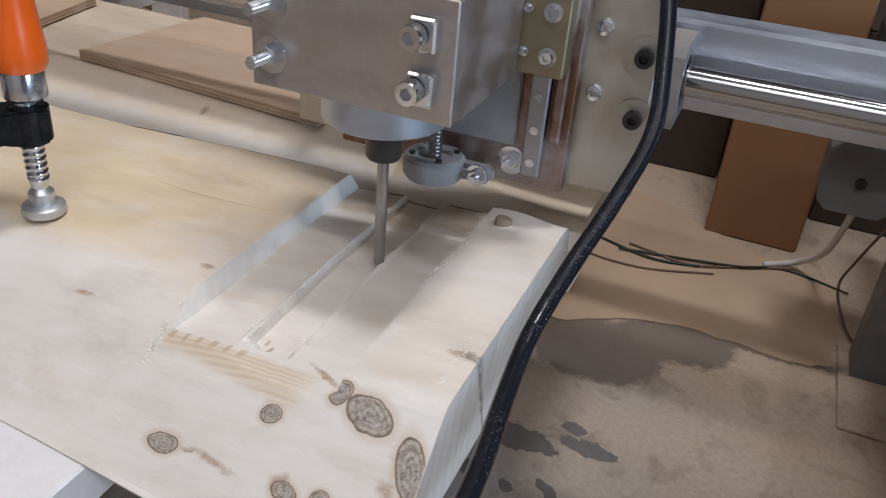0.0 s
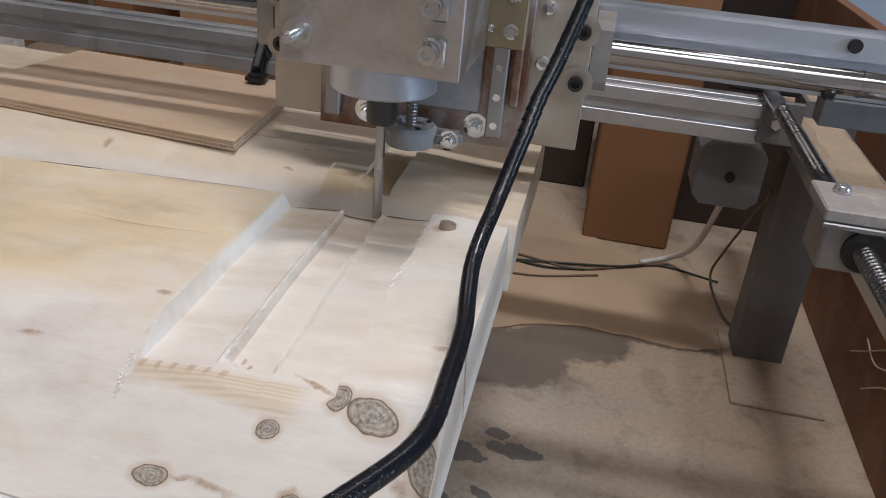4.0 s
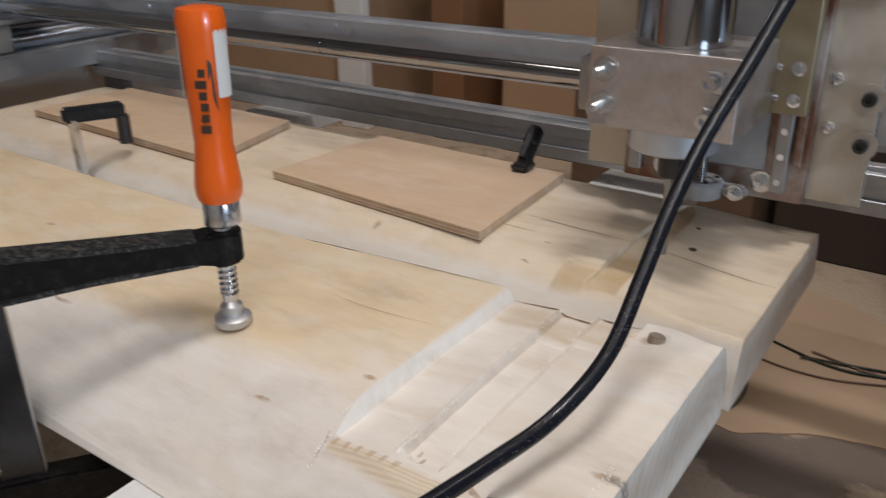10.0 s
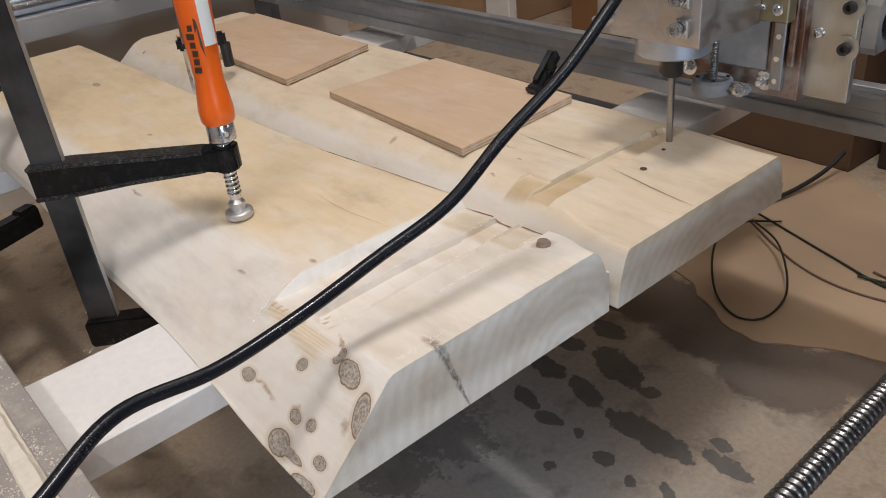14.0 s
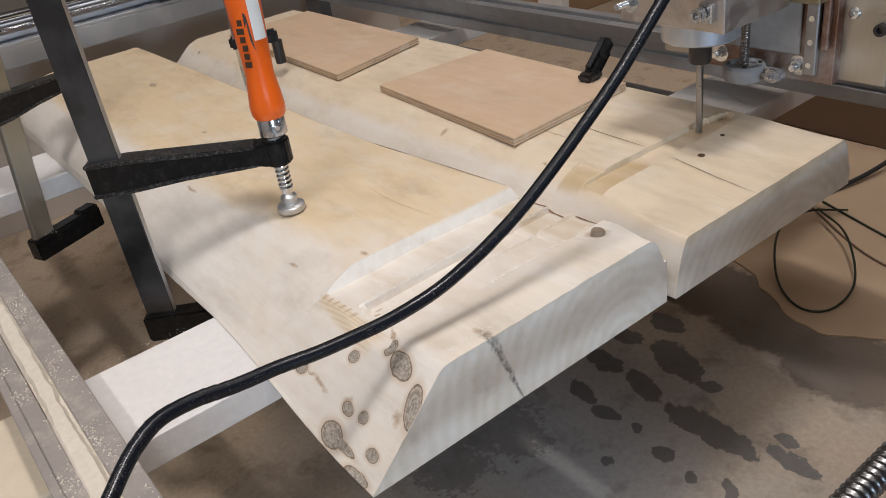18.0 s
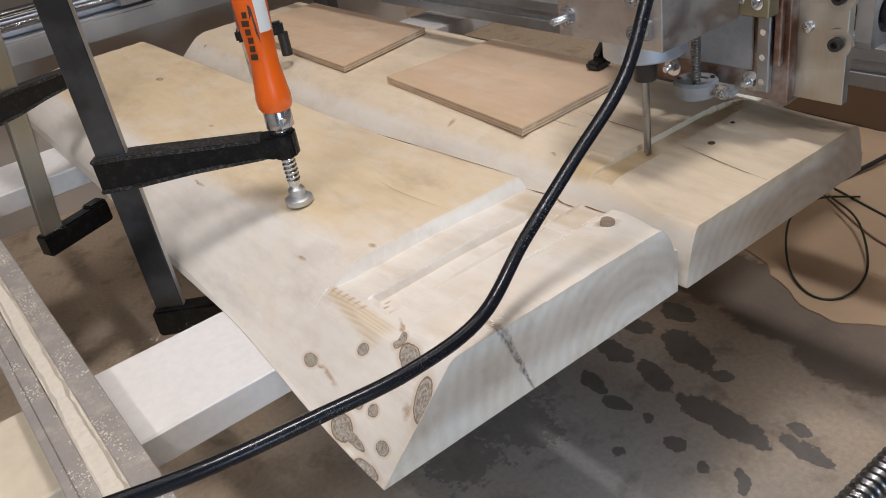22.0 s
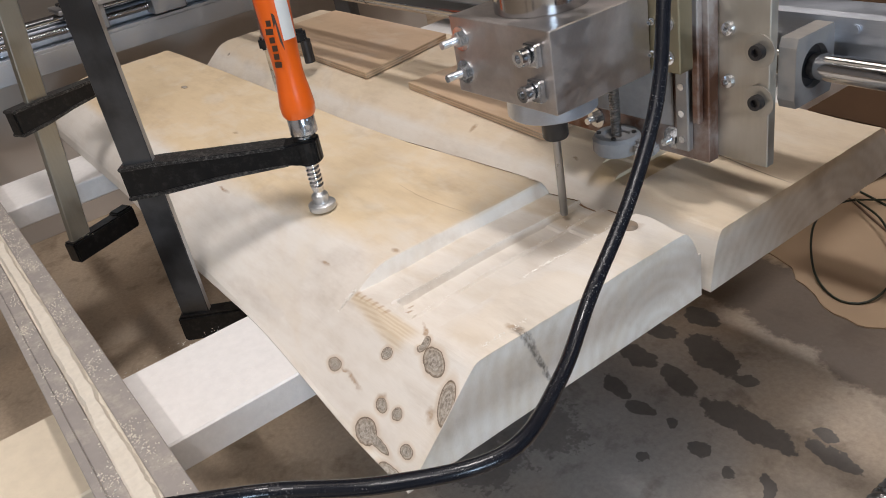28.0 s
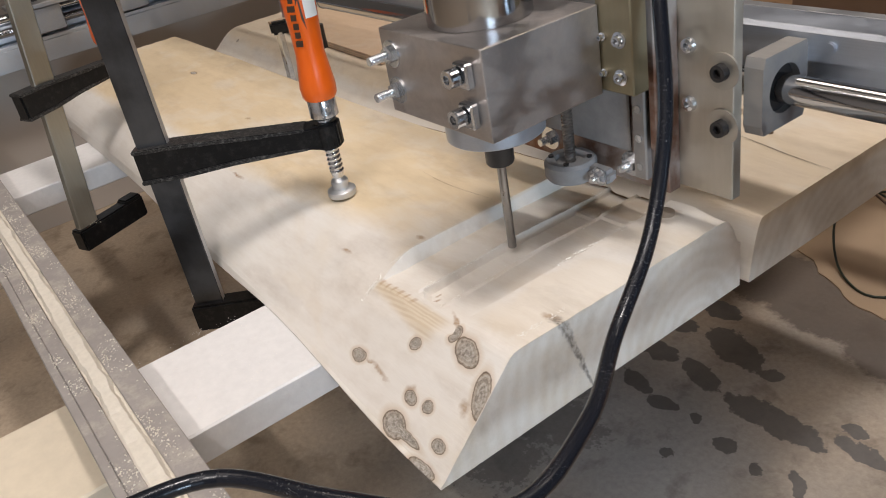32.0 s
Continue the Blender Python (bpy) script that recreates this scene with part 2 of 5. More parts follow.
        c = mix(nt, "MIX", math_node(nt, "MULTIPLY", math_node(nt, "MULTIPLY", rim, face), math_node(nt, "MULTIPLY", grit, 1.5)), c, (0.12, 0.08, 0.05))
        height = math_node(nt, "ADD", height, math_node(nt, "MULTIPLY", math_node(nt, "MULTIPLY", line, inside), 1.2))
    saw = noise_tex(nt, coords(nt, (1.0, 60.0, 5.0), (radians(-28), 0, 0)), 11.0, 6, 0.75)
    c = mix(nt, "MULTIPLY", math_node(nt, "MULTIPLY", math_node(nt, "SUBTRACT", 1.0, face), 0.10), c, ramp(nt, [(0.3, (0.62, 0.62, 0.62)), (0.65, (1, 1, 1))], saw).outputs[0])
    if streak:
        x_end, y0, z0, y1, z1, half = streak
        sx, sy, sz = split(nt, warped(nt, 170.0, 0.006))
        along = math_node(nt, "MULTIPLY", math_node(nt, "SUBTRACT", sz, z1), 1.0 / (z0 - z1))
        mid = math_node(nt, "ADD", y1, math_node(nt, "MULTIPLY", along, y0 - y1))
        off = math_node(nt, "ABSOLUTE", math_node(nt, "SUBTRACT", sy, mid))
        wide = math_node(nt, "MULTIPLY", math_node(nt, "ADD", along, 0.35), half)
        f = math_node(nt, "SUBTRACT", 1.0, math_node(nt, "DIVIDE", off, math_node(nt, "MAXIMUM", wide, 0.0004)))
        f = ramp(nt, [(0.0, (0, 0, 0)), (0.6, (1, 1, 1))], f).outputs[0]
        f = math_node(nt, "MULTIPLY", f, between(nt, sx, x_end - 0.012, x_end - 0.004, 1.0, 1.1))
        gr = noise_tex(nt, coords(nt, (1, 1, 0.5)), 330.0, 5, 0.7)
        f = math_node(nt, "MULTIPLY", f, ramp(nt, [(0.38, (0.25, 0.25, 0.25)), (0.58, (1, 1, 1))], gr).outputs[0])
        c = mix(nt, "MIX", math_node(nt, "MULTIPLY", f, 0.85), c, (0.14, 0.115, 0.095))
    ln.new(c, p.inputs["Base Color"])
    p.inputs["Roughness"].default_value = 0.62
    bump(nt, math_node(nt, "ADD", height, math_node(nt, "MULTIPLY", hair, 0.3)), 0.25, 0.0006)
    return m


def metal(name, col, rough, brushed=(1, 1, 1), dirt=None, scale=60.0, amount=0.5):
    m, nt, ns, ln, p = mat(name)
    n = noise_tex(nt, coords(nt, brushed), scale, 5, 0.6)
    p.inputs["Metallic"].default_value = 1.0
    c = mix(nt, "MIX", math_node(nt, "MULTIPLY", n, 0.5), col, tuple(x * 0.72 for x in col))
    r = nt.nodes.new("ShaderNodeMapRange")
    ln.new(n, r.inputs[0])
    r.inputs[3].default_value, r.inputs[4].default_value = rough * 0.75, rough * 1.35
    ln.new(r.outputs[0], p.inputs["Roughness"])
    if dirt:
        f = ramp(nt, [(0.42, (0, 0, 0)), (0.66, (1, 1, 1))], noise_tex(nt, coords(nt), 22.0, 6, 0.62, 0.3))
        f2 = math_node(nt, "MULTIPLY", f.outputs[0], amount)
        c = mix(nt, "MIX", f2, c, dirt)
        ln.new(math_node(nt, "SUBTRACT", 1.0, f2), p.inputs["Metallic"])
    ln.new(c, p.inputs["Base Color"])
    bump(nt, n, 0.08, 0.0005)
    return m


def plain(name, col, rough, var=0.25, scale=40.0, bumpy=0.15, dust=None, coat=0.0, amount=0.5):
    m, nt, ns, ln, p = mat(name)
    n = noise_tex(nt, coords(nt), scale, 5, 0.6)
    c = mix(nt, "MIX", n, tuple(x * (1 - var) for x in col), tuple(min(1, x * (1 + var)) for x in col))
    if dust:
        f = ramp(nt, [(0.50, (0, 0, 0)), (0.70, (1, 1, 1))], noise_tex(nt, coords(nt, (1, 1, 1), (0, 0, 0), (5, 5, 5)), scale * 0.8, 8, 0.75))
        c = mix(nt, "MIX", math_node(nt, "MULTIPLY", f.outputs[0], amount), c, dust)
    ln.new(c, p.inputs["Base Color"])
    p.inputs["Roughness"].default_value = rough
    p.inputs["Coat Weight"].default_value = coat
    bump(nt, n, bumpy, 0.0008)
    return m


KNOTS = [(-0.2105, 0.2127, 0.0085, 0.0038, 0.0), (-0.1642, 0.2320, 0.0052, 0.0033, 0.0), (-0.1362, 0.2452, 0.0056, 0.0043, 0.2), (-0.1195, 0.2405, 0.0122, 0.0056, -0.20), (-0.0935, 0.2285, 0.0112, 0.0062, -0.9),
         (-0.1441, 0.2102, 0.0066, 0.0032, -0.1), (-0.1271, 0.2114, 0.0050, 0.0030, 0.0), (-0.1457, 0.1960, 0.0120, 0.0060, -0.1), (-0.1360, 0.1956, 0.0190, 0.0024, -0.05), (-0.1047, 0.2012, 0.0060, 0.0033, 0.0), (-0.1082, 0.1888, 0.0125, 0.0034, 0.0),
         (-0.86, 0.36, 0.0080, 0.0035, 0.0)]
SMEARS = [(-0.62, 0.33, 0.0045, 0.0022, 0.0), (-0.097, 0.2875, 0.0060, 0.0022, 0.2), (-0.1834, 0.2118, 0.0120, 0.0014, -0.1), (-0.1960, 0.2127, 0.0050, 0.0011, 0.0), (-0.1477, 0.2127, 0.0040, 0.0026, 0.0), (-0.1010, 0.2204, 0.0040, 0.0028, -0.5), (-0.2480, 0.2985, 0.0042, 0.0018, 0.0), (-0.1885, 0.2670, 0.0012, 0.0030, 0.0),
          (-0.1925, 0.2720, 0.0010, 0.0026, 0.0), (-0.1260, 0.4225, 0.0075, 0.0050, 0.8), (-0.150, 0.2560, 0.0120, 0.0014, -0.5), (-0.50, 0.262, 0.010, 0.0014, 0.0), (-0.30, 0.262, 0.006, 0.0012, 0.0), (-0.55, 0.30, 0.004, 0.0014, 0.0)]
PINE_NEAR = pine("pine_near", smudge=0.6, pale=(0.79, 0.74, 0.675), warm=(0.74, 0.595, 0.40), dark=(0.55, 0.42, 0.30), layer=0.316, heart=-0.244, knots=KNOTS, smears=SMEARS, tan=[(-0.236, -0.140, 0.412, 0.442, 0.42), (-0.236, -0.2005, 0.330, 0.352, 0.20), (-0.236, -0.2005, 0.292, 0.302, 0.20), (-0.1725, -0.140, 0.300, 0.312, 0.16), (-0.138, -0.10, 0.258, 0.272, 0.12)], band=(-0.240, -0.146, 0.2335, 0.2545), streak=(-0.088, 0.2875, 0.3255, 0.3055, 0.2715, 0.0036))
PINE_FAR = pine("pine_far", (0.75, 0.70, 0.63), (0.73, 0.61, 0.46), (0.55, 0.42, 0.30), layer=0.306, pith=(0.60, 0.22), knots=[(-1.08, 0.52, 0.005, 0.004, 0.0), (-1.02, 0.49, 0.003, 0.002, 0.0)], smears=[(-0.404, 0.498, 0.0028, 0.0048, 0.0), (-0.26, 0.50, 0.004, 0.0015, 0.0), (-0.258, 0.533, 0.003, 0.0012, 0.0), (-0.30, 0.548, 0.02, 0.0012, 0.0)], smudge=0.55,
                tan=[(-0.2035, -0.1785, 0.486, 0.552, 0.60), (-0.2300, -0.2045, 0.484, 0.515, 0.60), (-0.2035, -0.1785, 0.615, 0.668, 0.40)])
PLY = pine("birch_ply", (0.62, 0.455, 0.32), (0.645, 0.465, 0.31), (0.55, 0.42, 0.32), 0.7, smudge=0.35)
PLY_EDGE = pine("ply_edge", (0.43, 0.31, 0.215), (0.48, 0.35, 0.24), (0.4, 0.3, 0.2), 0.7)
ALU = metal("aluminium", (0.62, 0.67, 0.75), 0.38, (1, 30, 30), (0.42, 0.43, 0.46), 30, 0.45)
ALU_RAIL = metal("extruded_aluminium", (0.60, 0.62, 0.65), 0.34, (1, 30, 30), (0.52, 0.47, 0.41), 30, 0.35)
ALU_DULL = metal("dulled_aluminium", (0.60, 0.62, 0.65), 0.45, (1, 30, 30), (0.38, 0.345, 0.31), 30, 0.6)
ALU_DUSTY = metal("dusty_aluminium", (0.34, 0.34, 0.35), 0.42, (1, 12, 12), (0.33, 0.30, 0.265), 25, 0.8)
ALU_BLOCK = metal("milled_aluminium", (0.64, 0.595, 0.565), 0.34, (3, 20, 20), (0.24, 0.19, 0.165), 18, 0.75)
ALU_PLATE = metal("pale_plate", (0.50, 0.465, 0.405), 0.40, (20, 20, 2), (0.48, 0.43, 0.36), 14, 0.75)
CHROME = metal("polished_steel", (0.48, 0.48, 0.49), 0.12, (1, 1, 1))
ZINC = metal("zinc_plated", (0.70, 0.72, 0.75), 0.15, (1, 1, 1), (0.45, 0.42, 0.38), 80, 0.3)
PAD_ZINC = metal("dull_zinc", (0.66, 0.67, 0.68), 0.36, (1, 1, 1), (0.45, 0.43, 0.40), 80, 0.4)
STEEL_BAR = metal("clamp_bar_steel", (0.075, 0.078, 0.084), 0.36, (25, 25, 1), (0.11, 0.11, 0.112), 20, 0.4)
SCREW_STEEL = metal("screw_steel", (0.27, 0.27, 0.275), 0.27, (1, 1, 1))
TOOL_STEEL = metal("tool_steel", (0.36, 0.35, 0.34), 0.28, (1, 1, 1))
COPPER = metal("rusty_plate", (0.23, 0.125, 0.085), 0.5, (1, 1, 1), (0.42, 0.39, 0.37), 25, 0.85)
WASHER = metal("dull_washer", (0.50, 0.47, 0.42), 0.42, (1, 1, 1), (0.40, 0.35, 0.28), 60, 0.8)
BRASS = metal("worn_olive_plate", (0.34, 0.29, 0.19), 0.45, (8, 8, 1), (0.25, 0.205, 0.13), 30, 0.75)
DUST_GREY = plain("dusty_cast_part", (0.29, 0.29, 0.295), 0.75, 0.25, 120, 0.3)
BLACK_CAST = plain("black_cast_iron", (0.007, 0.007, 0.0075), 0.33, 0.2, 160, 0.3, (0.30, 0.28, 0.25), 0.0, 0.06)
BLACK_CAST.node_tree.nodes["Principled BSDF"].inputs["Specular IOR Level"].default_value = 0.22
DUSTY_CAST = plain("dusty_black_cast", (0.008, 0.008, 0.0085), 0.4, 0.2, 420, 0.3, (0.38, 0.36, 0.33), 0.0, 0.42)
BLACK_NUT = plain("black_oxide", (0.02, 0.018, 0.018), 0.4, 0.3, 90)


def rubber_material():
    """Glossy black rubber sprinkled with fine pale dust."""
    m, nt, ns, ln, p = mat("black_rubber")
    info = nt.nodes.new("ShaderNodeObjectInfo")
    shift = nt.nodes.new("ShaderNodeVectorMath")
    shift.operation = "ADD"
    ln.new(coords(nt), shift.inputs[0])
    ln.new(info.outputs["Location"], shift.inputs[1])
    speck = ramp(nt, [(0.60, (0, 0, 0)), (0.70, (1, 1, 1))], noise_tex(nt, shift.outputs[0], 900.0, 4, 0.65)).outputs[0]
    patch = ramp(nt, [(0.46, (0.03, 0.03, 0.03)), (0.70, (0.75, 0.75, 0.75))], noise_tex(nt, shift.outputs[0], 28.0, 3, 0.6)).outputs[0]
    dusty = math_node(nt, "MULTIPLY", speck, patch)
    ln.new(mix(nt, "MIX", dusty, (0.008, 0.009, 0.013), (0.42, 0.40, 0.37)), p.inputs["Base Color"])
    ln.new(math_node(nt, "ADD", math_node(nt, "MULTIPLY", dusty, 0.5), 0.24), p.inputs["Roughness"])
    p.inputs["Specular IOR Level"].default_value = 0.38
    return m


RUBBER = rubber_material()
ORANGE = plain("orange_lacquer", (0.86, 0.13, 0.006), 0.30, 0.06, 25, 0.04, None, 0.4)
WHITE_LABEL = plain("white_label", (0.72, 0.72, 0.70), 0.5, 0.05)
PRINT = plain("dark_print", (0.05, 0.025, 0.015), 0.5, 0.05)
WHITE_PAINT = plain("white_plank_paint", (0.77, 0.75, 0.735), 0.65, 0.10, 130, 0.8)
DUSTED_PLANK = plain("sawdust_covered_plank", (0.66, 0.57, 0.44), 0.9, 0.12, 90, 0.6)
SAWDUST = plain("sawdust", (0.66, 0.60, 0.51), 0.95, 0.15, 220, 0.8)
FUZZ = plain("wood_fibre", (0.86, 0.83, 0.77), 0.9, 0.1, 200)
RAIL_DUSTY = plain("dusty_grey_rail", (0.30, 0.27, 0.25), 0.6, 0.2, 60, 0.2, (0.50, 0.45, 0.38), 0.0, 0.75)
POST = plain("grey_painted_steel", (0.15, 0.15, 0.155), 0.5, 0.12, 25, 0.1, (0.30, 0.27, 0.24), 0.0, 0.4)
CARTON = plain("brown_cardboard", (0.24, 0.115, 0.05), 0.85, 0.12, 9, 0.1)
CARTON_PALE = plain("pale_cardboard", (0.42, 0.27, 0.16), 0.85, 0.12, 9, 0.1)
CARD_SHEET = plain("dusty_card_sheet", (0.46, 0.335, 0.225), 0.95, 0.14, 7, 0.2)
BOARD_RED = plain("red_brown_board", (0.22, 0.10, 0.05), 0.7, 0.35, 22, 0.3, (0.36, 0.26, 0.18), 0.0, 0.5)
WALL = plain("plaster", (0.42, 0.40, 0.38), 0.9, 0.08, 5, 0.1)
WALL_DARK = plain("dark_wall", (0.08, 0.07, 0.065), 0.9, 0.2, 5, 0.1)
DARK = plain("dark_thing", (0.02, 0.02, 0.022), 0.6, 0.3, 10, 0.1)
MOTOR = plain("grey_motor_cap", (0.16, 0.16, 0.165), 0.5, 0.12, 40, 0.1)
WIRE_WHITE = plain("white_wire", (0.62, 0.60, 0.57), 0.5, 0.1)
WIRE_GREEN = plain("green_wire", (0.018, 0.026, 0.016), 0.5, 0.2)
WIRE_BROWN = plain("brown_wire", (0.16, 0.10, 0.07), 0.5, 0.2)
CRACK = plain("dark_crack", (0.10, 0.06, 0.035), 0.9, 0.3)


def knot_material():
    m, nt, ns, ln, p = mat("knot")
    v = coords(nt, (1, 1, 0))
    ln_ = nt.nodes.new("ShaderNodeVectorMath")
    ln_.operation = "LENGTH"
    ln.new(v, ln_.inputs[0])
    info = nt.nodes.new("ShaderNodeObjectInfo")
    warp = noise_tex(nt, coords(nt, (1, 1, 0), (0, 0, 0), (0.3, 0.6, 0)), 2.6, 4, 0.6)
    rad = math_node(nt, "ADD", ln_.outputs["Value"], math_node(nt, "MULTIPLY", math_node(nt, "SUBTRACT", warp, 0.5), 0.55))
    rad = math_node(nt, "ADD", rad, math_node(nt, "MULTIPLY", info.outputs["Random"], 0.08))
    c = ramp(nt, [(0.00, (0.50, 0.42, 0.33)), (0.20, (0.36, 0.29, 0.22)), (0.30, (0.16, 0.11, 0.075)), (0.38, (0.40, 0.33, 0.25)), (0.52, (0.30, 0.23, 0.17)), (0.60, (0.44, 0.36, 0.28)), (0.74, (0.34, 0.27, 0.20)), (0.84, (0.13, 0.09, 0.06)), (0.92, (0.40, 0.31, 0.22)), (1.0, (0.17, 0.11, 0.07))], rad)
    n = noise_tex(nt, coords(nt), 7.0, 5, 0.7)
    ln.new(mix(nt, "MULTIPLY", 0.5, c.outputs[0], ramp(nt, [(0.3, (0.45, 0.4, 0.35)), (0.6, (1, 1, 1))], n).outputs[0]), p.inputs["Base Color"])
    p.inputs["Roughness"].default_value = 0.45
    bump(nt, rad, 0.4, 0.0008)
    return m


KNOT = knot_material()


def floor_material():
    """Dusty concrete, grey to tan, with ragged dark damp stains and painted shade at the back."""
    m, nt, ns, ln, p = mat("dusty_concrete")
    big = noise_tex(nt, coords(nt), 3.2, 5, 0.6, 0.4)
    mid = noise_tex(nt, coords(nt, (1, 1, 1), (0, 0, 0), (4, 2, 0)), 17.0, 6, 0.65, 0.3)
    fine = noise_tex(nt, coords(nt), 160.0, 4, 0.7)
    # base colour is greyer around this centre and tan further out
    worn = nearness(nt, coords(nt), [(-0.25, 0.48, 0.20, 0.20, 0.0)])
    big = math_node(nt, "ADD", math_node(nt, "MULTIPLY", big, 0.8), math_node(nt, "MULTIPLY", math_node(nt, "MINIMUM", worn, 2.2), 0.26))
    c = ramp(nt, [(0.46, (0.42, 0.41, 0.40)), (0.68, (0.45, 0.395, 0.335)), (0.95, (0.51, 0.40, 0.29))], big)
    d = ramp(nt, [(0.33, (0.55, 0.53, 0.51)), (0.47, (1, 1, 1))], mid)
    c = mix(nt, "MULTIPLY", 0.7, c.outputs[0], d.outputs[0])
    c = mix(nt, "MULTIPLY", 0.55, c, ramp(nt, [(0.3, (0.6, 0.6, 0.6)), (0.7, (1, 1, 1))], fine).outputs[0])
    wet = nearness(nt, warped(nt, 55.0, 0.020, 6), DAMP_SPOTS, 0.3)
    blot = math_node(nt, "SUBTRACT", noise_tex(nt, coords(nt, (1, 1, 1), (0, 0, 0), (7, 3, 0)), 75.0, 8, 0.68), 0.5)
    wet = math_node(nt, "ADD", wet, math_node(nt, "MULTIPLY", blot, 0.9))
    damp = mix(nt, "MIX", math_node(nt, "ADD", math_node(nt, "MULTIPLY", blot, 2.0), 0.5), (0.115, 0.110, 0.110), (0.160, 0.150, 0.142))
    c = mix(nt, "MIX", ramp(nt, [(0.92, (0.92, 0.92, 0.92)), (1.02, (0, 0, 0))], wet).outputs[0], c, damp)
    speck = nearness(nt, warped(nt, 40.0, 0.065, 8), [(-0.315, 0.450, 0.062, 0.045, 0.3), (-0.32, 0.375, 0.055, 0.045, 0.0), (-0.41, 0.45, 0.06, 0.06, 0.0)], 0.3)
    speck = math_node(nt, "ADD", speck, math_node(nt, "MULTIPLY", blot, 2.2))
    c = mix(nt, "MIX", ramp(nt, [(0.86, (0.55, 0.55, 0.55)), (1.04, (0, 0, 0))], speck).outputs[0], c, damp)
    # far patch: brown damp stain with the timber's shadow painted in
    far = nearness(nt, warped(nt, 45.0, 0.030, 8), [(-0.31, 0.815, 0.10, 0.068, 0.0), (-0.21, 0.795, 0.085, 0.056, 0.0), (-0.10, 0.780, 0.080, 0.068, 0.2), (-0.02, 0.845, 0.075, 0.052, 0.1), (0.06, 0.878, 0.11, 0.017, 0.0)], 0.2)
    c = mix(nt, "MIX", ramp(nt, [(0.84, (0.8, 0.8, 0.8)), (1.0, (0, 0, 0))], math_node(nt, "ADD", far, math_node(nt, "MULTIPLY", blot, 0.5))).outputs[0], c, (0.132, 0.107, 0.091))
    ln.new(c, p.inputs["Base Color"])
    p.inputs["Roughness"].default_value = 0.9
    bump(nt, fine, 0.3, 0.001)
    return m


DAMP_SPOTS = [(-0.2462, 0.6681, 0.0467, 0.0215, -0.33), (-0.1914, 0.6554, 0.0145, 0.0094, 0.46), (-0.3082, 0.6124, 0.0293, 0.0150, -0.08), (-0.2453, 0.6076, 0.0329, 0.0135, -0.35), (-0.2892, 0.5549, 0.0247, 0.0101, -0.34),
              (-0.2467, 0.5470, 0.0188, 0.0106, 0.16), (-0.1505, 0.5991, 0.0580, 0.0200, -0.03), (-0.0677, 0.6151, 0.0328, 0.0102, -0.05), (-0.0862, 0.6350, 0.0120, 0.0095, 0.0), (-0.1622, 0.5376, 0.0125, 0.0100, 0.0),
              (-0.2067, 0.5515, 0.0081, 0.0060, 0.0), (-0.1234, 0.5337, 0.0100, 0.0070, -0.6), (-0.0866, 0.5410, 0.0171, 0.0073, -0.83), (-0.1967, 0.4939, 0.0086, 0.0063, 0.0), (-0.3206, 0.6653, 0.0232, 0.0150, 0.0), (-0.3009, 0.7194, 0.0267, 0.0150, 0.0)]
FLOOR = floor_material()


# ---- mesh helpers ----
def part(name, bm, material, parent=None, label="", smooth=False):
    if smooth:
        for e in bm.edges:
            if len(e.link_faces) == 2 and e.calc_face_angle(0.0) > 0.6:
                e.smooth = False
    me = bpy.data.meshes.new(name)
    bm.to_mesh(me)
    bm.free()
    me.materials.append(material)
    if smooth:
        for f in me.polygons:
            f.use_smooth = True
    ob = new(name, me)
    ob.parent = parent
    if label:
        tagged(ob, label)
    return ob


def thing(name, label, category, group="", kind="", at=None):
    ob = new(name)
    ob.empty_display_size = 0.02
    if at:
        ob.location = at
    return tagged(ob, label, category, group, kind)


def box(bm, x0, x1, y0, y1, z0, z1, bevel=0.0, seg=1):
    b = bmesh.new()
    bmesh.ops.create_cube(b, size=1, matrix=Matrix.Translation(((x0 + x1) / 2, (y0 + y1) / 2, (z0 + z1) / 2)) @ Matrix.Diagonal((x1 - x0, y1 - y0, z1 - z0, 1)))
    if bevel:
        bmesh.ops.bevel(b, geom=b.edges[:], offset=bevel, segments=seg, affect="EDGES")
    merge(bm, b)
    return bm


def merge(bm, b, m=None):
    if m is not None:
        bmesh.ops.transform(b, matrix=m, verts=b.verts)
    me = bpy.data.meshes.new("t")
    b.to_mesh(me)
    b.free()
    bm.from_mesh(me)
    bpy.data.meshes.remove(me)


AX = {"z": Matrix.Identity(4), "x": Matrix.Rotation(radians(90), 4, "Y"), "y": Matrix.Rotation(radians(-90), 4, "X")}


def cyl(bm, c, r, h, axis="z", seg=24, r2=None, bevel=0.0):
    """A cylinder or cone whose base centre is c and which runs h along the axis."""
    b = bmesh.new()
    bmesh.ops.create_cone(b, cap_ends=True, segments=seg, radius1=r, radius2=r if r2 is None else r2, depth=h, matrix=Matrix.Translation((0, 0, h / 2)))
    if bevel:
        bmesh.ops.bevel(b, geom=[e for e in b.edges if len(e.link_faces) == 2 and any(len(f.verts) > 4 for f in e.link_faces)], offset=bevel, segments=2, affect="EDGES")
    merge(bm, b, Matrix.Translation(c) @ AX[axis])
    return bm


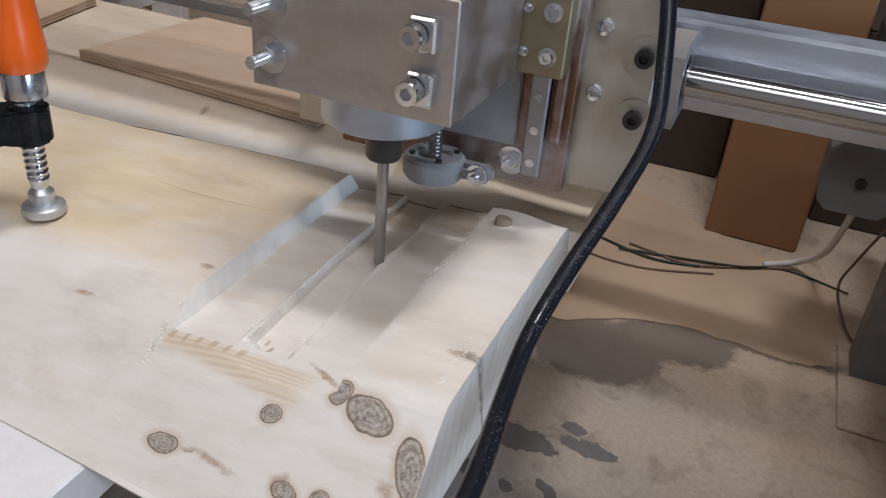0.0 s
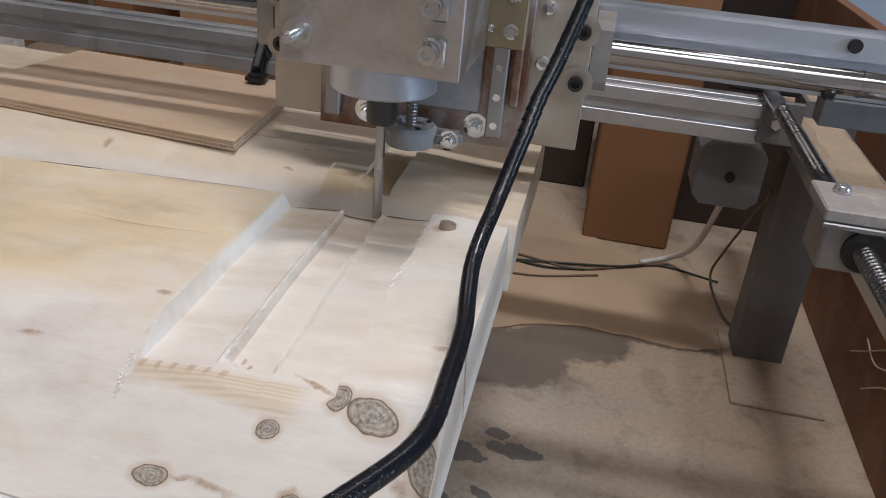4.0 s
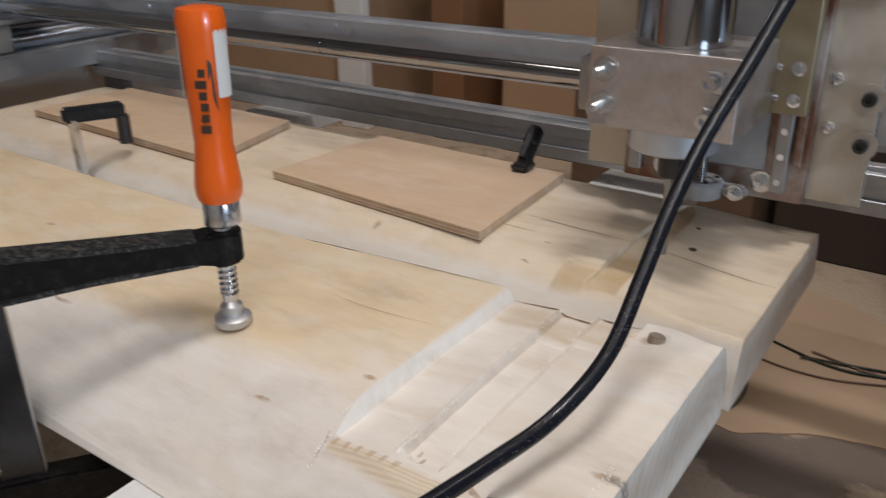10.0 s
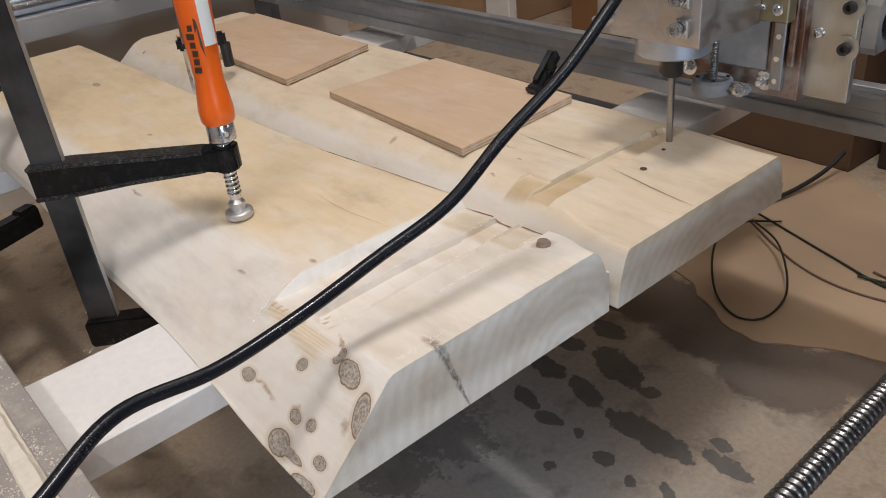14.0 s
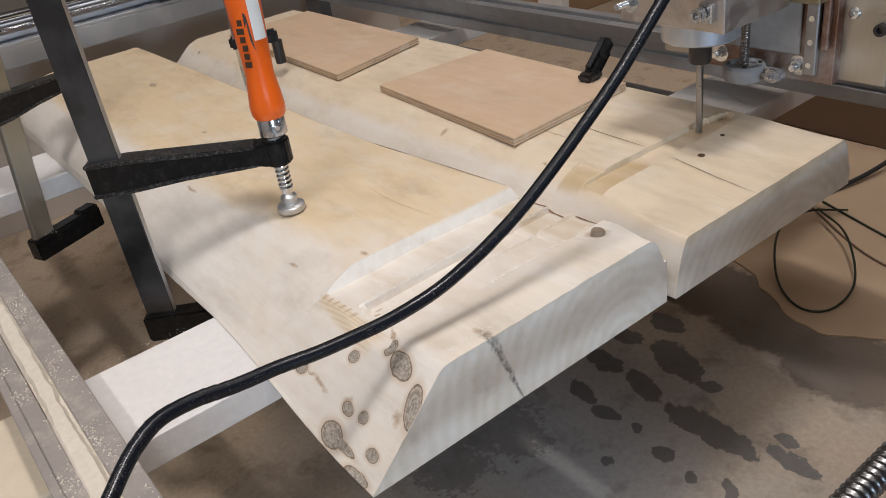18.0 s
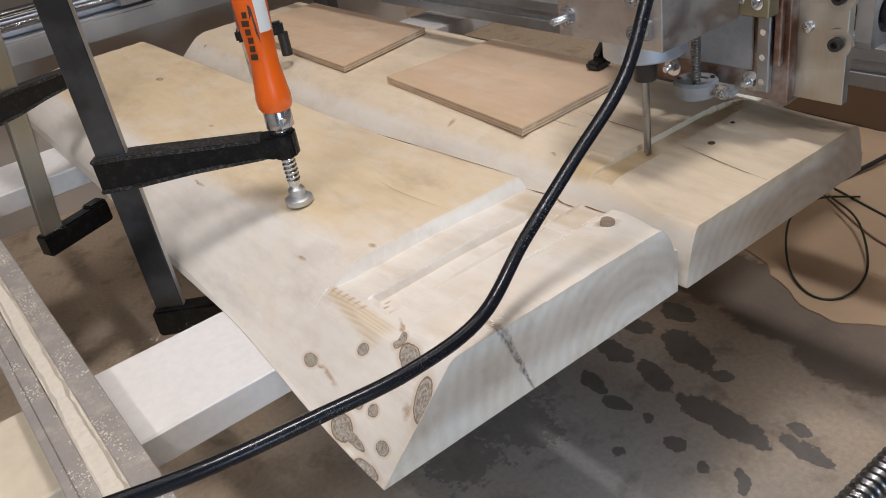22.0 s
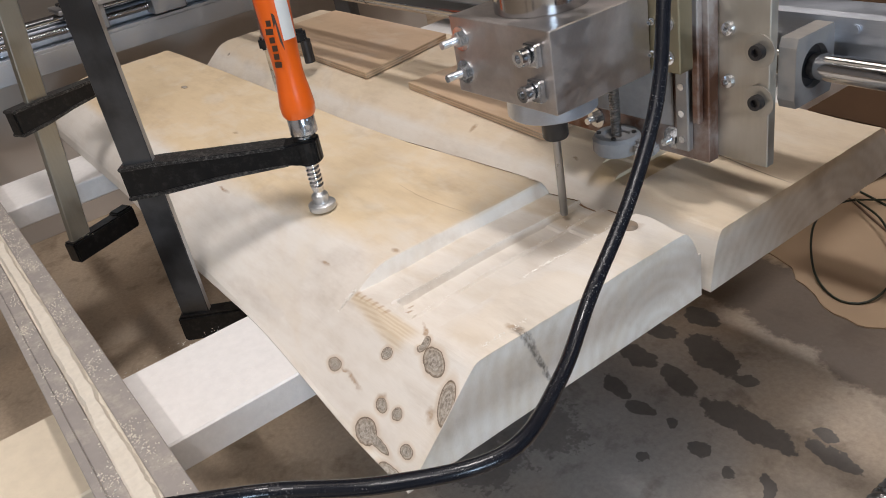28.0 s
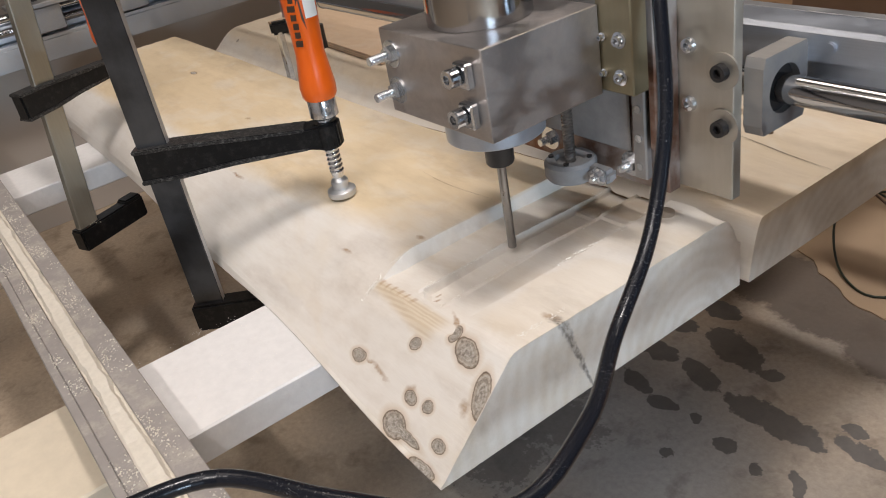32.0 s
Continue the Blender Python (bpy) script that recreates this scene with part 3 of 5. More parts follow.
def lathe(bm, prof, c=(0, 0, 0), axis="z", seg=28):
    """A turned shape from (radius, height) pairs."""
    b = bmesh.new()
    rings = []
    for r, h in prof:
        rings.append([b.verts.new((max(r, 1e-5) * math.cos(2 * math.pi * i / seg), max(r, 1e-5) * math.sin(2 * math.pi * i / seg), h)) for i in range(seg)])
    for a, d in zip(rings, rings[1:]):
        for i in range(seg):
            b.faces.new((a[i], a[(i + 1) % seg], d[(i + 1) % seg], d[i]))
    b.faces.new(rings[0][::-1])
    b.faces.new(rings[-1])
    merge(bm, b, Matrix.Translation(c) @ AX[axis])
    return bm


def sweep(bm, pts, r, seg=10, taper=None):
    """A round tube along points."""
    pts = [Vector(p) for p in pts]
    rings, up = [], Vector((0.13, 0.21, 0.97))
    for i, p in enumerate(pts):
        d = (pts[min(i + 1, len(pts) - 1)] - pts[max(i - 1, 0)]).normalized()
        side = d.cross(up).normalized()
        up = side.cross(d).normalized()
        rr = r if taper is None else r * taper[i]
        rings.append([bm.verts.new(p + rr * (math.cos(2 * math.pi * k / seg) * side + math.sin(2 * math.pi * k / seg) * up)) for k in range(seg)])
    for a, b in zip(rings, rings[1:]):
        for k in range(seg):
            bm.faces.new((a[k], a[(k + 1) % seg], b[(k + 1) % seg], b[k]))
    bm.faces.new(rings[0][::-1])
    bm.faces.new(rings[-1])
    return bm


def smooth_line(P, n):
    """n points along a smooth curve through P, evenly spaced."""
    P = np.array(P, float)
    Q = np.vstack([2 * P[0] - P[1], P, 2 * P[-1] - P[-2]])
    D = []
    for i in range(1, len(Q) - 2):
        for u in np.linspace(0, 1, 10, endpoint=False):
            a, b, c, d = Q[i - 1], Q[i], Q[i + 1], Q[i + 2]
            D.append(0.5 * (2 * b + (c - a) * u + (2 * a - 5 * b + 4 * c - d) * u * u + (3 * b - a - 3 * c + d) * u ** 3))
    D = np.array(D + [P[-1]])
    s = np.r_[0, np.cumsum(np.linalg.norm(np.diff(D, axis=0), axis=1))]
    return np.array([[np.interp(v, s, D[:, k]) for k in range(3)] for v in np.linspace(0, s[-1], n)])


def threaded(bm, p0, length, r, pitch, axis="z", depth=0.12, seg=14):
    """A rod with a helical thread."""
    b = bmesh.new()
    per = 6
    n = int(length / pitch * per)
    rings = []
    for i in range(n + 1):
        z = i / per * pitch
        ring = []
        for k in range(seg):
            ph = (z / pitch - k / seg) % 1.0
            rr = r * (1 - depth * (0.5 - 0.5 * math.cos(2 * math.pi * ph)))
            a = 2 * math.pi * k / seg
            ring.append(b.verts.new((rr * math.cos(a), rr * math.sin(a), z)))
        rings.append(ring)
    for a, d in zip(rings, rings[1:]):
        for k in range(seg):
            b.faces.new((a[k], a[(k + 1) % seg], d[(k + 1) % seg], d[k]))
    b.faces.new(rings[0][::-1])
    b.faces.new(rings[-1])
    merge(bm, b, Matrix.Translation(p0) @ AX[axis])
    return bm


def hex_nut(bm, c, r, h, axis="y"):
    return cyl(bm, c, r, h, axis, 6, None, r * 0.1)


def slab(bm, outline, z0, z1):
    lo = [bm.verts.new((x, y, z0)) for x, y in outline]
    hi = [bm.verts.new((x, y, z1)) for x, y in outline]
    n = len(lo)
    bm.faces.new(hi)
    bm.faces.new(lo[::-1])
    for i in range(n):
        bm.faces.new((lo[i], lo[(i + 1) % n], hi[(i + 1) % n], hi[i]))
    return bm


# ---- room ----
RX0, RX1, RY0, RY1 = -2.6, 2.0, -2.2, 2.3
tagged(part("floor", box(bmesh.new(), RX0, RX1, RY0, RY1, -0.1, 0), FLOOR), "dusty concrete floor with tan sawdust, damp stains and a painted shadow patch", "floor", kind="structure")
# ceiling and wall tones are chosen for bounced light and metal reflections
tagged(part("ceiling", box(bmesh.new(), RX0, RX1, RY0, RY1, CEIL, CEIL + 0.1), WALL), "plain workshop ceiling", "ceiling", kind="structure")
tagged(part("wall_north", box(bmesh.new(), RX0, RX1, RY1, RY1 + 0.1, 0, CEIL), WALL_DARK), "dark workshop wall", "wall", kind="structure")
# unseen wall behind the camera, kept paler to bounce light onto front faces
tagged(part("wall_south", box(bmesh.new(), RX0, RX1, RY0 - 0.1, RY0, 0, CEIL), plain("south_bounce_plaster", (0.55, 0.52, 0.50), 0.9, 0.05, 5, 0.1)), "unseen workshop wall toned for bounce and reflections", "wall", kind="structure")
# darker than the other plaster so the metal mirrors less light
tagged(part("wall_west", box(bmesh.new(), RX0 - 0.1, RX0, RY0, RY1, 0, CEIL), plain("west_dim_plaster", (0.24, 0.22, 0.20), 0.9, 0.08, 5, 0.1)), "beige workshop wall darkened to dim reflections", "wall", kind="structure")
tagged(part("wall_east", box(bmesh.new(), RX1, RX1 + 0.1, RY0, RY1, 0, CEIL), WALL_DARK), "unseen workshop wall toned for bounce and reflections", "wall", kind="structure")


# ---- carved timbers ----
def ease(u):
    u = min(1.0, max(0.0, u))
    return u * u * (3 - 2 * u)


END = -0.088


def near_front(x):
    """The lower front edge of the front blank, which runs back a little along its length."""
    return 0.188 + 0.015 * ease((-x - 0.10) / 0.26) + 0.010 * ease((-x - 0.45) / 0.3) + 0.03 * ease((-x - 1.05) / 0.12)


def near_height(x, y):
    """The top of the front blank: a chamfered, sanded front slope, a flat crown, a rounded back edge and the stepped pocket."""
    top = 0.3215 + 0.004 * ease((x + 0.16) / 0.05) + 0.002 * math.sin(5 * x)
    y0 = near_front(x)
    run = 0.250 + 0.03 * ease((-0.16 - x) / 0.15) - y0
    u = (y - y0) / run
    k = 0.06 + 0.30 * ease((-0.13 - x) / 0.10)
    z = 0.266 + (top - 0.266) * (u if u < 1 - k else 1 - k + k * math.sin((u - 1 + k) / (2 * k) * math.pi / 2) if u < 1 + k else 1.0)
    # further along, the front turns from a flat slope into a round
    rounding = 0.75 * ease((-0.30 - x) / 0.25)
    if rounding and u > 0:
        z += rounding * (0.266 + (top - 0.266) * math.sqrt(1 - (1 - min(1.0, u / 1.1)) ** 2) - z)
    z = min(max(z, 0.2662), top)
    back = 0.449 - 0.013 * ease((-0.2 - x) / 0.25)
    w = 0.008 + 0.008 * ease((-0.3 - x) / 0.3) + 0.009 * ease((x + 0.13) / 0.04)
    q = (y - (back - w)) / w
    if q > 0:
        z = min(z, top - 0.024 * min(1, q) ** 2.2)
    if x < -1.10:
        z -= 0.02 * ease((-1.10 - x) / 0.05)
    # pocket
    if -0.2405 < x < -0.138 and y > 0.225:
        if x < -0.2365:
            d = (x + 0.2405) / 0.004
            zf = top - 0.0108 * max(0.0, d)
        elif x < -0.2005:
            zf = top - 0.0106 + 0.0028 * (x + 0.2365) / 0.036
        elif x < -0.1725:
            inside = y > 0.262 + 0.010 * (1 - math.sqrt(max(0.0, 1 - ((x + 0.1865) / 0.0142) ** 2)))
            zf = top - 0.0078 - (0.0048 if inside else 0.0) * min(1.0, (x + 0.2005) / 0.003)
        else:
            zf = top - 0.0072
        if y > 0.262 and abs(x + 0.1725) < 0.0018:
            zf += 0.0021 * (1 - abs(x + 0.1725) / 0.0018) * (0.8 + 0.2 * math.sin(60 * y))
        if y > 0.262 and abs(x + 0.2005) < 0.0018:
            zf += 0.0013 * (1 - abs(x + 0.2005) / 0.0018) * (0.8 + 0.2 * math.sin(75 * y))
        if y > 0.405 and x > -0.199:
            zf += 0.0012
        z = min(z, zf + 0.0008 * math.sin(40 * y))
    return z


def far_height(x, y):
    top = 0.3165 - 0.004 * ease((x + 0.2) / 0.1)
    y0 = 0.459
    run = 0.014 + 0.045 * ease((-0.10 - x) / 0.16)
    u = (y - y0) / run
    z = 0.268 + (top - 0.268) * (math.sin(min(1.0, max(0.0, u)) * math.pi / 2) ** 0.75)
    back = 0.692 + 0.01 * ease((-0.3 - x) / 0.4)
    q = (y - (back - 0.014)) / 0.014
    if q > 0:
        z = min(z, top - 0.03 * min(1, q) ** 2)
    if x < -1.06:
        z -= 0.03 * ease((-1.06 - x) / 0.06) ** 1.5
    # a narrow slot with a round end, and a shallow step beside it
    if -0.2035 < x < -0.178 and 0.47 < y < 0.674 - 6.0 * (x + 0.19075) ** 2 / 0.0255:
        z = min(z, top - 0.0052)
    elif -0.230 < x <= -0.2035 and 0.47 < y < 0.517:
        z = min(z, top - 0.0022)
    return z


def blank(name, height, front, xs, ys, bottom, material, label):
    """A timber blank: a fine height sheet on top, walls and a flat bottom."""
    verts, faces = [], []
    nx, ny = len(xs), len(ys)
    for x in xs:
        for y in ys:
            y += max(0.0, front(x) - ys[0]) * (1 - ease((y - ys[0]) / 0.12))
            z = height(x, y) + 0.0005 * noise.noise((x * 30, y * 90, 0.3))
            verts.append((x, y, max(z, bottom + 0.001)))
    top = lambda i, j: i * ny + j
    for i in range(nx - 1):
        for j in range(ny - 1):
            faces.append((top(i, j), top(i + 1, j), top(i + 1, j + 1), top(i, j + 1)))
    base = len(verts)
    ring = [(i, 0) for i in range(nx)] + [(nx - 1, j) for j in range(1, ny)] + [(i, ny - 1) for i in range(nx - 2, -1, -1)] + [(0, j) for j in range(ny - 2, 0, -1)]
    for i, j in ring:
        verts.append((xs[i], verts[top(i, j)][1], bottom))
    n = len(ring)
    for k in range(n):
        a, b = ring[k], ring[(k + 1) % n]
        faces.append((top(*a), base + k, base + (k + 1) % n, top(*b)))
    faces.append(tuple(base + k for k in range(n - 1, -1, -1)))
    me = bpy.data.meshes.new(name)
    me.from_pydata(verts, [], faces)
    me.validate()
    me.materials.append(material)
    return tagged(new(name, me), label, "timber", "carved timber blanks")


def spread(*spans):
    out = []
    for a, b, n in spans:
        out += [a + (b - a) * i / n for i in range(n)]
    return out + [spans[-1][1]]


XS_NEAR = spread((-1.15, -0.26, 90), (-0.26, -0.2405, 6), (-0.2405, -0.2365, 5), (-0.2365, -0.2030, 8), (-0.2030, -0.1970, 12), (-0.1970, -0.1745, 6), (-0.1745, -0.1705, 8), (-0.1705, -0.1385, 8), (-0.1385, -0.1375, 2), (-0.1375, END, 10))
YS_NEAR = spread((0.188, 0.30, 46), (0.30, 0.436, 60), (0.436, 0.452, 12))
near_blank = blank("timber_blank", near_height, near_front, XS_NEAR, YS_NEAR, 0.2655, PINE_NEAR, "pale pine blank with a sloped front and a stepped milled pocket")
XS_FAR = spread((-1.13, -0.24, 80), (-0.24, -0.2305, 4), (-0.2305, -0.2295, 2), (-0.2295, -0.2040, 6), (-0.2040, -0.2030, 3), (-0.2030, -0.1785, 10), (-0.1785, -0.1775, 3), (-0.1775, -0.085, 14))
YS_FAR = spread((0.4585, 0.53, 50), (0.53, 0.65, 30), (0.65, 0.68, 30), (0.68, 0.694, 10))
far_blank = blank("timber_blank", far_height, lambda x: 0.4585, XS_FAR, YS_FAR, 0.2655, PINE_FAR, "pale pine blank with a rounded front and a shallow milled slot")


bm = bmesh.new()
cyl(bm, (0, 0, -0.006), 0.0056, 0.0088, "z", 18, 0.0051, 0.0006)
bmesh.ops.transform(bm, matrix=Matrix.Translation((-0.1245, 0.4215, 0.3245)) @ Matrix.Rotation(radians(-9), 4, "X") @ Matrix.Rotation(radians(6), 4, "Y"), verts=bm.verts)
part("dowel_plug", bm, KNOT, near_blank, "brown round wooden plug standing proud")
for hx, hy, r in ((-0.158, 0.585, 0.0032), (-0.168, 0.628, 0.002)):
    bm = bmesh.new()
    cyl(bm, (hx, hy, far_height(hx, hy) - 0.002), r, 0.0024, "z", 14)
    part("screw_hole", bm, CRACK, far_blank, "small dark screw hole")


def crack(height, pts, w, parent, material=CRACK, label="thin dark drying crack", name="crack"):
    bm = bmesh.new()
    line = smooth_line([(x, y, 0) for x, y in pts], 24)
    a = []
    for i, (x, y, _) in enumerate(line):
        u = i / 23
        ww = w * (0.25 + math.sin(math.pi * u)) * (0.8 + 0.4 * random.random())
        a.append([bm.verts.new((x, y - ww, height(x, y - ww) + 0.0006)), bm.verts.new((x, y + ww, height(x, y + ww) + 0.0006))])
    for p, q in zip(a, a[1:]):
        bm.faces.new((p[0], q[0], q[1], p[1]))
    part(name, bm, material, parent, label)


BURNT = plain("burnt_edge", (0.26, 0.15, 0.08), 0.8, 0.4, 120)
crack(near_height, [(-0.95, 0.4300), (-0.45, 0.4300), (-0.32, 0.4350), (-0.243, 0.4410)], 0.0008, near_blank, BURNT, "brown saw-burnt back edge", "burnt_edge")
crack(near_height, [(-0.236, 0.4440), (-0.19, 0.4445), (-0.139, 0.4440)], 0.0007, near_blank, BURNT, "brown saw-burnt back edge", "burnt_edge")
crack(far_height, [(-0.365, 0.4690), (-0.30, 0.4685), (-0.238, 0.4655)], 0.0004, far_blank)
crack(far_height, [(-0.300, 0.5755), (-0.26, 0.5725), (-0.205, 0.5695)], 0.00028, far_blank)
crack(far_height, [(-0.180, 0.5670), (-0.13, 0.5610), (-0.086, 0.5560)], 0.00028, far_blank)
crack(near_height, [(-0.345, 0.366), (-0.30, 0.3635), (-0.244, 0.369)], 0.00012, near_blank, BURNT)


# ---- plywood boards on the far blank ----
def plywood(corners, z, layers, label):
    th = thing("plywood_board", label, "board", "plywood boards on the blank")
    t = 0.0078 / layers
    for i in range(layers):
        bm = bmesh.new()
        s = 0.0006 if i % 2 else 0.0
        cx, cy = sum(c[0] for c in corners) / 4, sum(c[1] for c in corners) / 4
        slab(bm, [(x + (cx - x) * s * 3, y + (cy - y) * s * 3) for x, y in corners], z + i * t, z + (i + 1) * t - 0.0002)
        part("ply_layer", bm, PLY if i == layers - 1 else (PLY_EDGE if i % 2 else PLY), th)
    return th


plywood([(-0.556, 0.524), (-0.304, 0.504), (-0.314, 0.670), (-0.543, 0.678)], 0.3178, 5, "thin birch plywood board lying on the pine blank")
plywood([(-0.99, 0.534), (-0.640, 0.517), (-0.674, 0.668), (-0.99, 0.676)], 0.3185, 5, "larger birch plywood board lying on the pine blank")


# ---- white planks under the blanks ----
def plank(x, turn, label):
    th = thing("support_plank", label, "plank", "white support planks", at=(x, 0.42, 0.2475))
    th.rotation_euler = (0, 0, radians(turn))
    part("plank_body", box(bmesh.new(), -0.053, 0.053, -0.352, 0.60, -0.009, 0.0175, 0.0015), WHITE_PAINT, th)
    part("plank_end", box(bmesh.new(), -0.0532, 0.0532, -0.62, -0.3522, -0.009, 0.0176, 0.0015), DUSTED_PLANK, th, "plank end covered in sawdust")
    return th


plank(-0.299, 0.4, "white-painted wooden plank under the blanks")
plank(-0.878, 2.0, "white-painted wooden plank under the blanks")


# ---- machine frame ----
def rail(name, x0, x1, y0, y1, z0, z1, material, label, along="x"):
    """A slotted aluminium rail: four corner ribs and a web, with an open slot on top and on the front."""
    th = thing(name, label, "rail")
    w, h = (y1 - y0, z1 - z0) if along == "x" else (x1 - x0, z1 - z0)

    def bar(nm, u0, u1, v0, v1, l0=0.0, l1=0.0, material=material, text=""):
        e = (x0 + l0, x1 - l1, y0 + u0, y0 + u1, z0 + v0, z0 + v1) if along == "x" else (x0 + u0, x0 + u1, y0 + l0, y1 - l1, z0 + v0, z0 + v1)
        part(nm, box(bmesh.new(), *e, 0.0006), material, th, text)

    d, g = 0.006, w * 0.30
    bar("core", d, w, 0, h - d)
    bar("top_lip", d, (w - g) / 2, h - d + 0.0002, h)
    bar("top_lip", (w + g) / 2, w, h - d + 0.0002, h)
    bar("front_lip", 0, d - 0.0002, 0, h * 0.36)
    bar("front_lip", 0, d - 0.0002, h * 0.66, h)
    L = (x1 - x0) if along == "x" else (y1 - y0)
    bar("end_cap", 0.001, w - 0.001, 0.001, h - 0.001, -0.002, L + 0.0001, DARK)
    return th


rail("front_rail", -1.30, 0.20, 0.043, 0.090, 0.2665, 0.305, RAIL_DUSTY, "dusty grey slotted rail of the machine frame")
rail("rear_rail", -1.30, 0.127, 0.82, 0.862, 0.285, 0.326, ALU_DULL, "grey slotted aluminium rail of the machine frame dulled by sawdust")
rail("side_rail", -1.345, -1.285, -0.3, 1.0, 0.3055, 0.345, ALU_RAIL, "grey slotted side rail of the machine frame", "y")
th = thing("guide_rail", "polished guide shaft on its support beside the drive screw", "rail")
part("support", box(bmesh.new(), -1.333, -1.313, -0.3, 1.0, 0.3452, 0.372, 0.002), ALU, th)
part("shaft", cyl(bmesh.new(), (-1.323, -0.3, 0.380), 0.0085, 1.3, "y", 24), CHROME, th, "polished shaft", True)
th = thing("drive_screw", "long steel drive screw on the side rail", "screw")
part("thread", threaded(bmesh.new(), (-1.296, -0.3, 0.364), 1.3, 0.0068, 0.0042, "y", 0.13, 12), CHROME, th, "threaded rod", True)
for by in (-0.29, 0.95):
    part("end_bearing", box(bmesh.new(), -1.315, -1.280, by, by + 0.03, 0.3452, 0.385, 0.002), DARK, th)

th = thing("beige_board", "plain beige board closing the side of the machine frame", "board")
part("panel", box(bmesh.new(), -1.385, -1.373, -0.5, 1.1, 0.0, 0.303, 0.001), plain("beige_panel", (0.50, 0.45, 0.40), 0.7, 0.06, 8), th)
# sawdust in the slot of the front rail
bm = bmesh.new()
rnd = random.Random(4)
prev = None
for i in range(701):
    x = -1.30 + 1.5 * i / 700
    wl = 0.0050 + 0.0040 * noise.noise((x * 9, 0.2, 0)) + 0.002 * noise.noise((x * 60, 1.2, 0)) + 0.0009 * noise.noise((x * 230, 5.2, 0)) + 0.004 * ease((x + 0.5) / 0.4)
    wr = 0.0060 + 0.0030 * noise.noise((x * 11, 4.2, 0)) + 0.002 * noise.noise((x * 60, 7.2, 0)) + 0.0009 * noise.noise((x * 230, 9.2, 0))
    zc = 0.3056 + 0.0012 * noise.noise((x * 40, 2.0, 0)) + 0.0003 * noise.noise((x * 260, 3.0, 0))
    row = [bm.verts.new((x, 0.0665 - wl, 0.302)), bm.verts.new((x, 0.0665 - wl * 0.6, zc)), bm.verts.new((x, 0.0665 + wr * 0.6, zc)), bm.verts.new((x, 0.0665 + wr, 0.302))]
    if prev:
        for k in range(3):
            bm.faces.new((prev[k], row[k], row[k + 1], prev[k + 1]))
    prev = row
box(bm, -1.30, 0.2, 0.0600, 0.0736, 0.2995, 0.3022)
tagged(part("sawdust", bm, SAWDUST), "pale sawdust filling the slot of the front rail", "sawdust", kind="stuff")

# loose crumbs of dust on the rail
def crumbs(name, spots, count, seed, material, label, size=(0.0004, 0.0012)):
    """Tiny chips scattered over flat patches (x0, x1, y0, y1, z)."""
    rnd = random.Random(seed)
    verts, faces = [], []
    for _ in range(count):
        x0, x1, y0, y1, z = rnd.choice(spots)
        x, y = rnd.uniform(x0, x1), rnd.uniform(y0, y1)
        if noise.noise((x * 35, y * 35, seed)) < rnd.uniform(-0.1, 0.45):
            continue
        a, q = rnd.uniform(0, 6.28), rnd.uniform(*size)
        b = len(verts)
        for k in range(3):
            verts.append((x + q * math.cos(a + k * 2.1), y + q * rnd.uniform(0.4, 1) * math.sin(a + k * 2.1), z))
        verts.append((x, y, z + q * 0.7))
        faces += [(b, b + 1, b + 3), (b + 1, b + 2, b + 3), (b + 2, b, b + 3)]
    me = bpy.data.meshes.new(name)
    me.from_pydata(verts, [], faces)
    me.materials.append(material)
    return tagged(new(name, me), label, "dust", kind="stuff")


crumbs("dust_crumbs", [(-1.2, 0.0, 0.047, 0.059, 0.3052), (-1.2, 0.0, 0.074, 0.089, 0.3052)], 9000, 31, SAWDUST, "pale dust crumbs lying on the front rail", (0.0004, 0.0013))
crumbs("dust_crumbs", [(-0.462, -0.425, 0.172, 0.198, 0.2482), (-0.762, -0.735, 0.140, 0.165, 0.2272)], 900, 36, SAWDUST, "sawdust lying on the clamp jaws", (0.0004, 0.0014))
crumbs("dust_crumbs", [(-0.36, -0.26, 0.07, 0.18, 0.2652)], 700, 33, FUZZ, "fine sawdust crumbs on the white plank", (0.0003, 0.0007))

# lower bars that carry the planks
for y0, end in ((0.048, 0.16), (0.826, -0.31)):
    th = thing("cross_bar", "grey square steel bar under the planks", "bar", "frame cross bars")
    part("tube", box(bmesh.new(), -1.30, end, y0, y0 + 0.034, 0.204, 0.2384, 0.003), POST, th)


def frame_post(x, y, top, label):
    """A steel angle post on a foot plate."""
    th = thing("frame_post", label, "post", "frame posts")
    bm = bmesh.new()
    slab(bm, [(x, y), (x + 0.058, y), (x + 0.058, y + 0.005), (x + 0.005, y + 0.005), (x + 0.005, y + 0.05), (x, y + 0.05)], 0.004, top)
    part("angle", bm, POST, th)
    part("foot_plate", box(bmesh.new(), x - 0.012, x + 0.09, y - 0.10, y + 0.06, 0, 0.004, 0.001), FLOOR, th, "dust-covered foot plate")
    return th


frame_post(0.170, 0.868, 0.325, "grey steel angle post standing on the floor")
for px, py in ((-1.29, 0.05), (-1.29, 0.83), (0.20, 0.05)):
    frame_post(px, py, 0.262 if py < 0.5 else 0.285, "grey steel angle post standing on the floor")

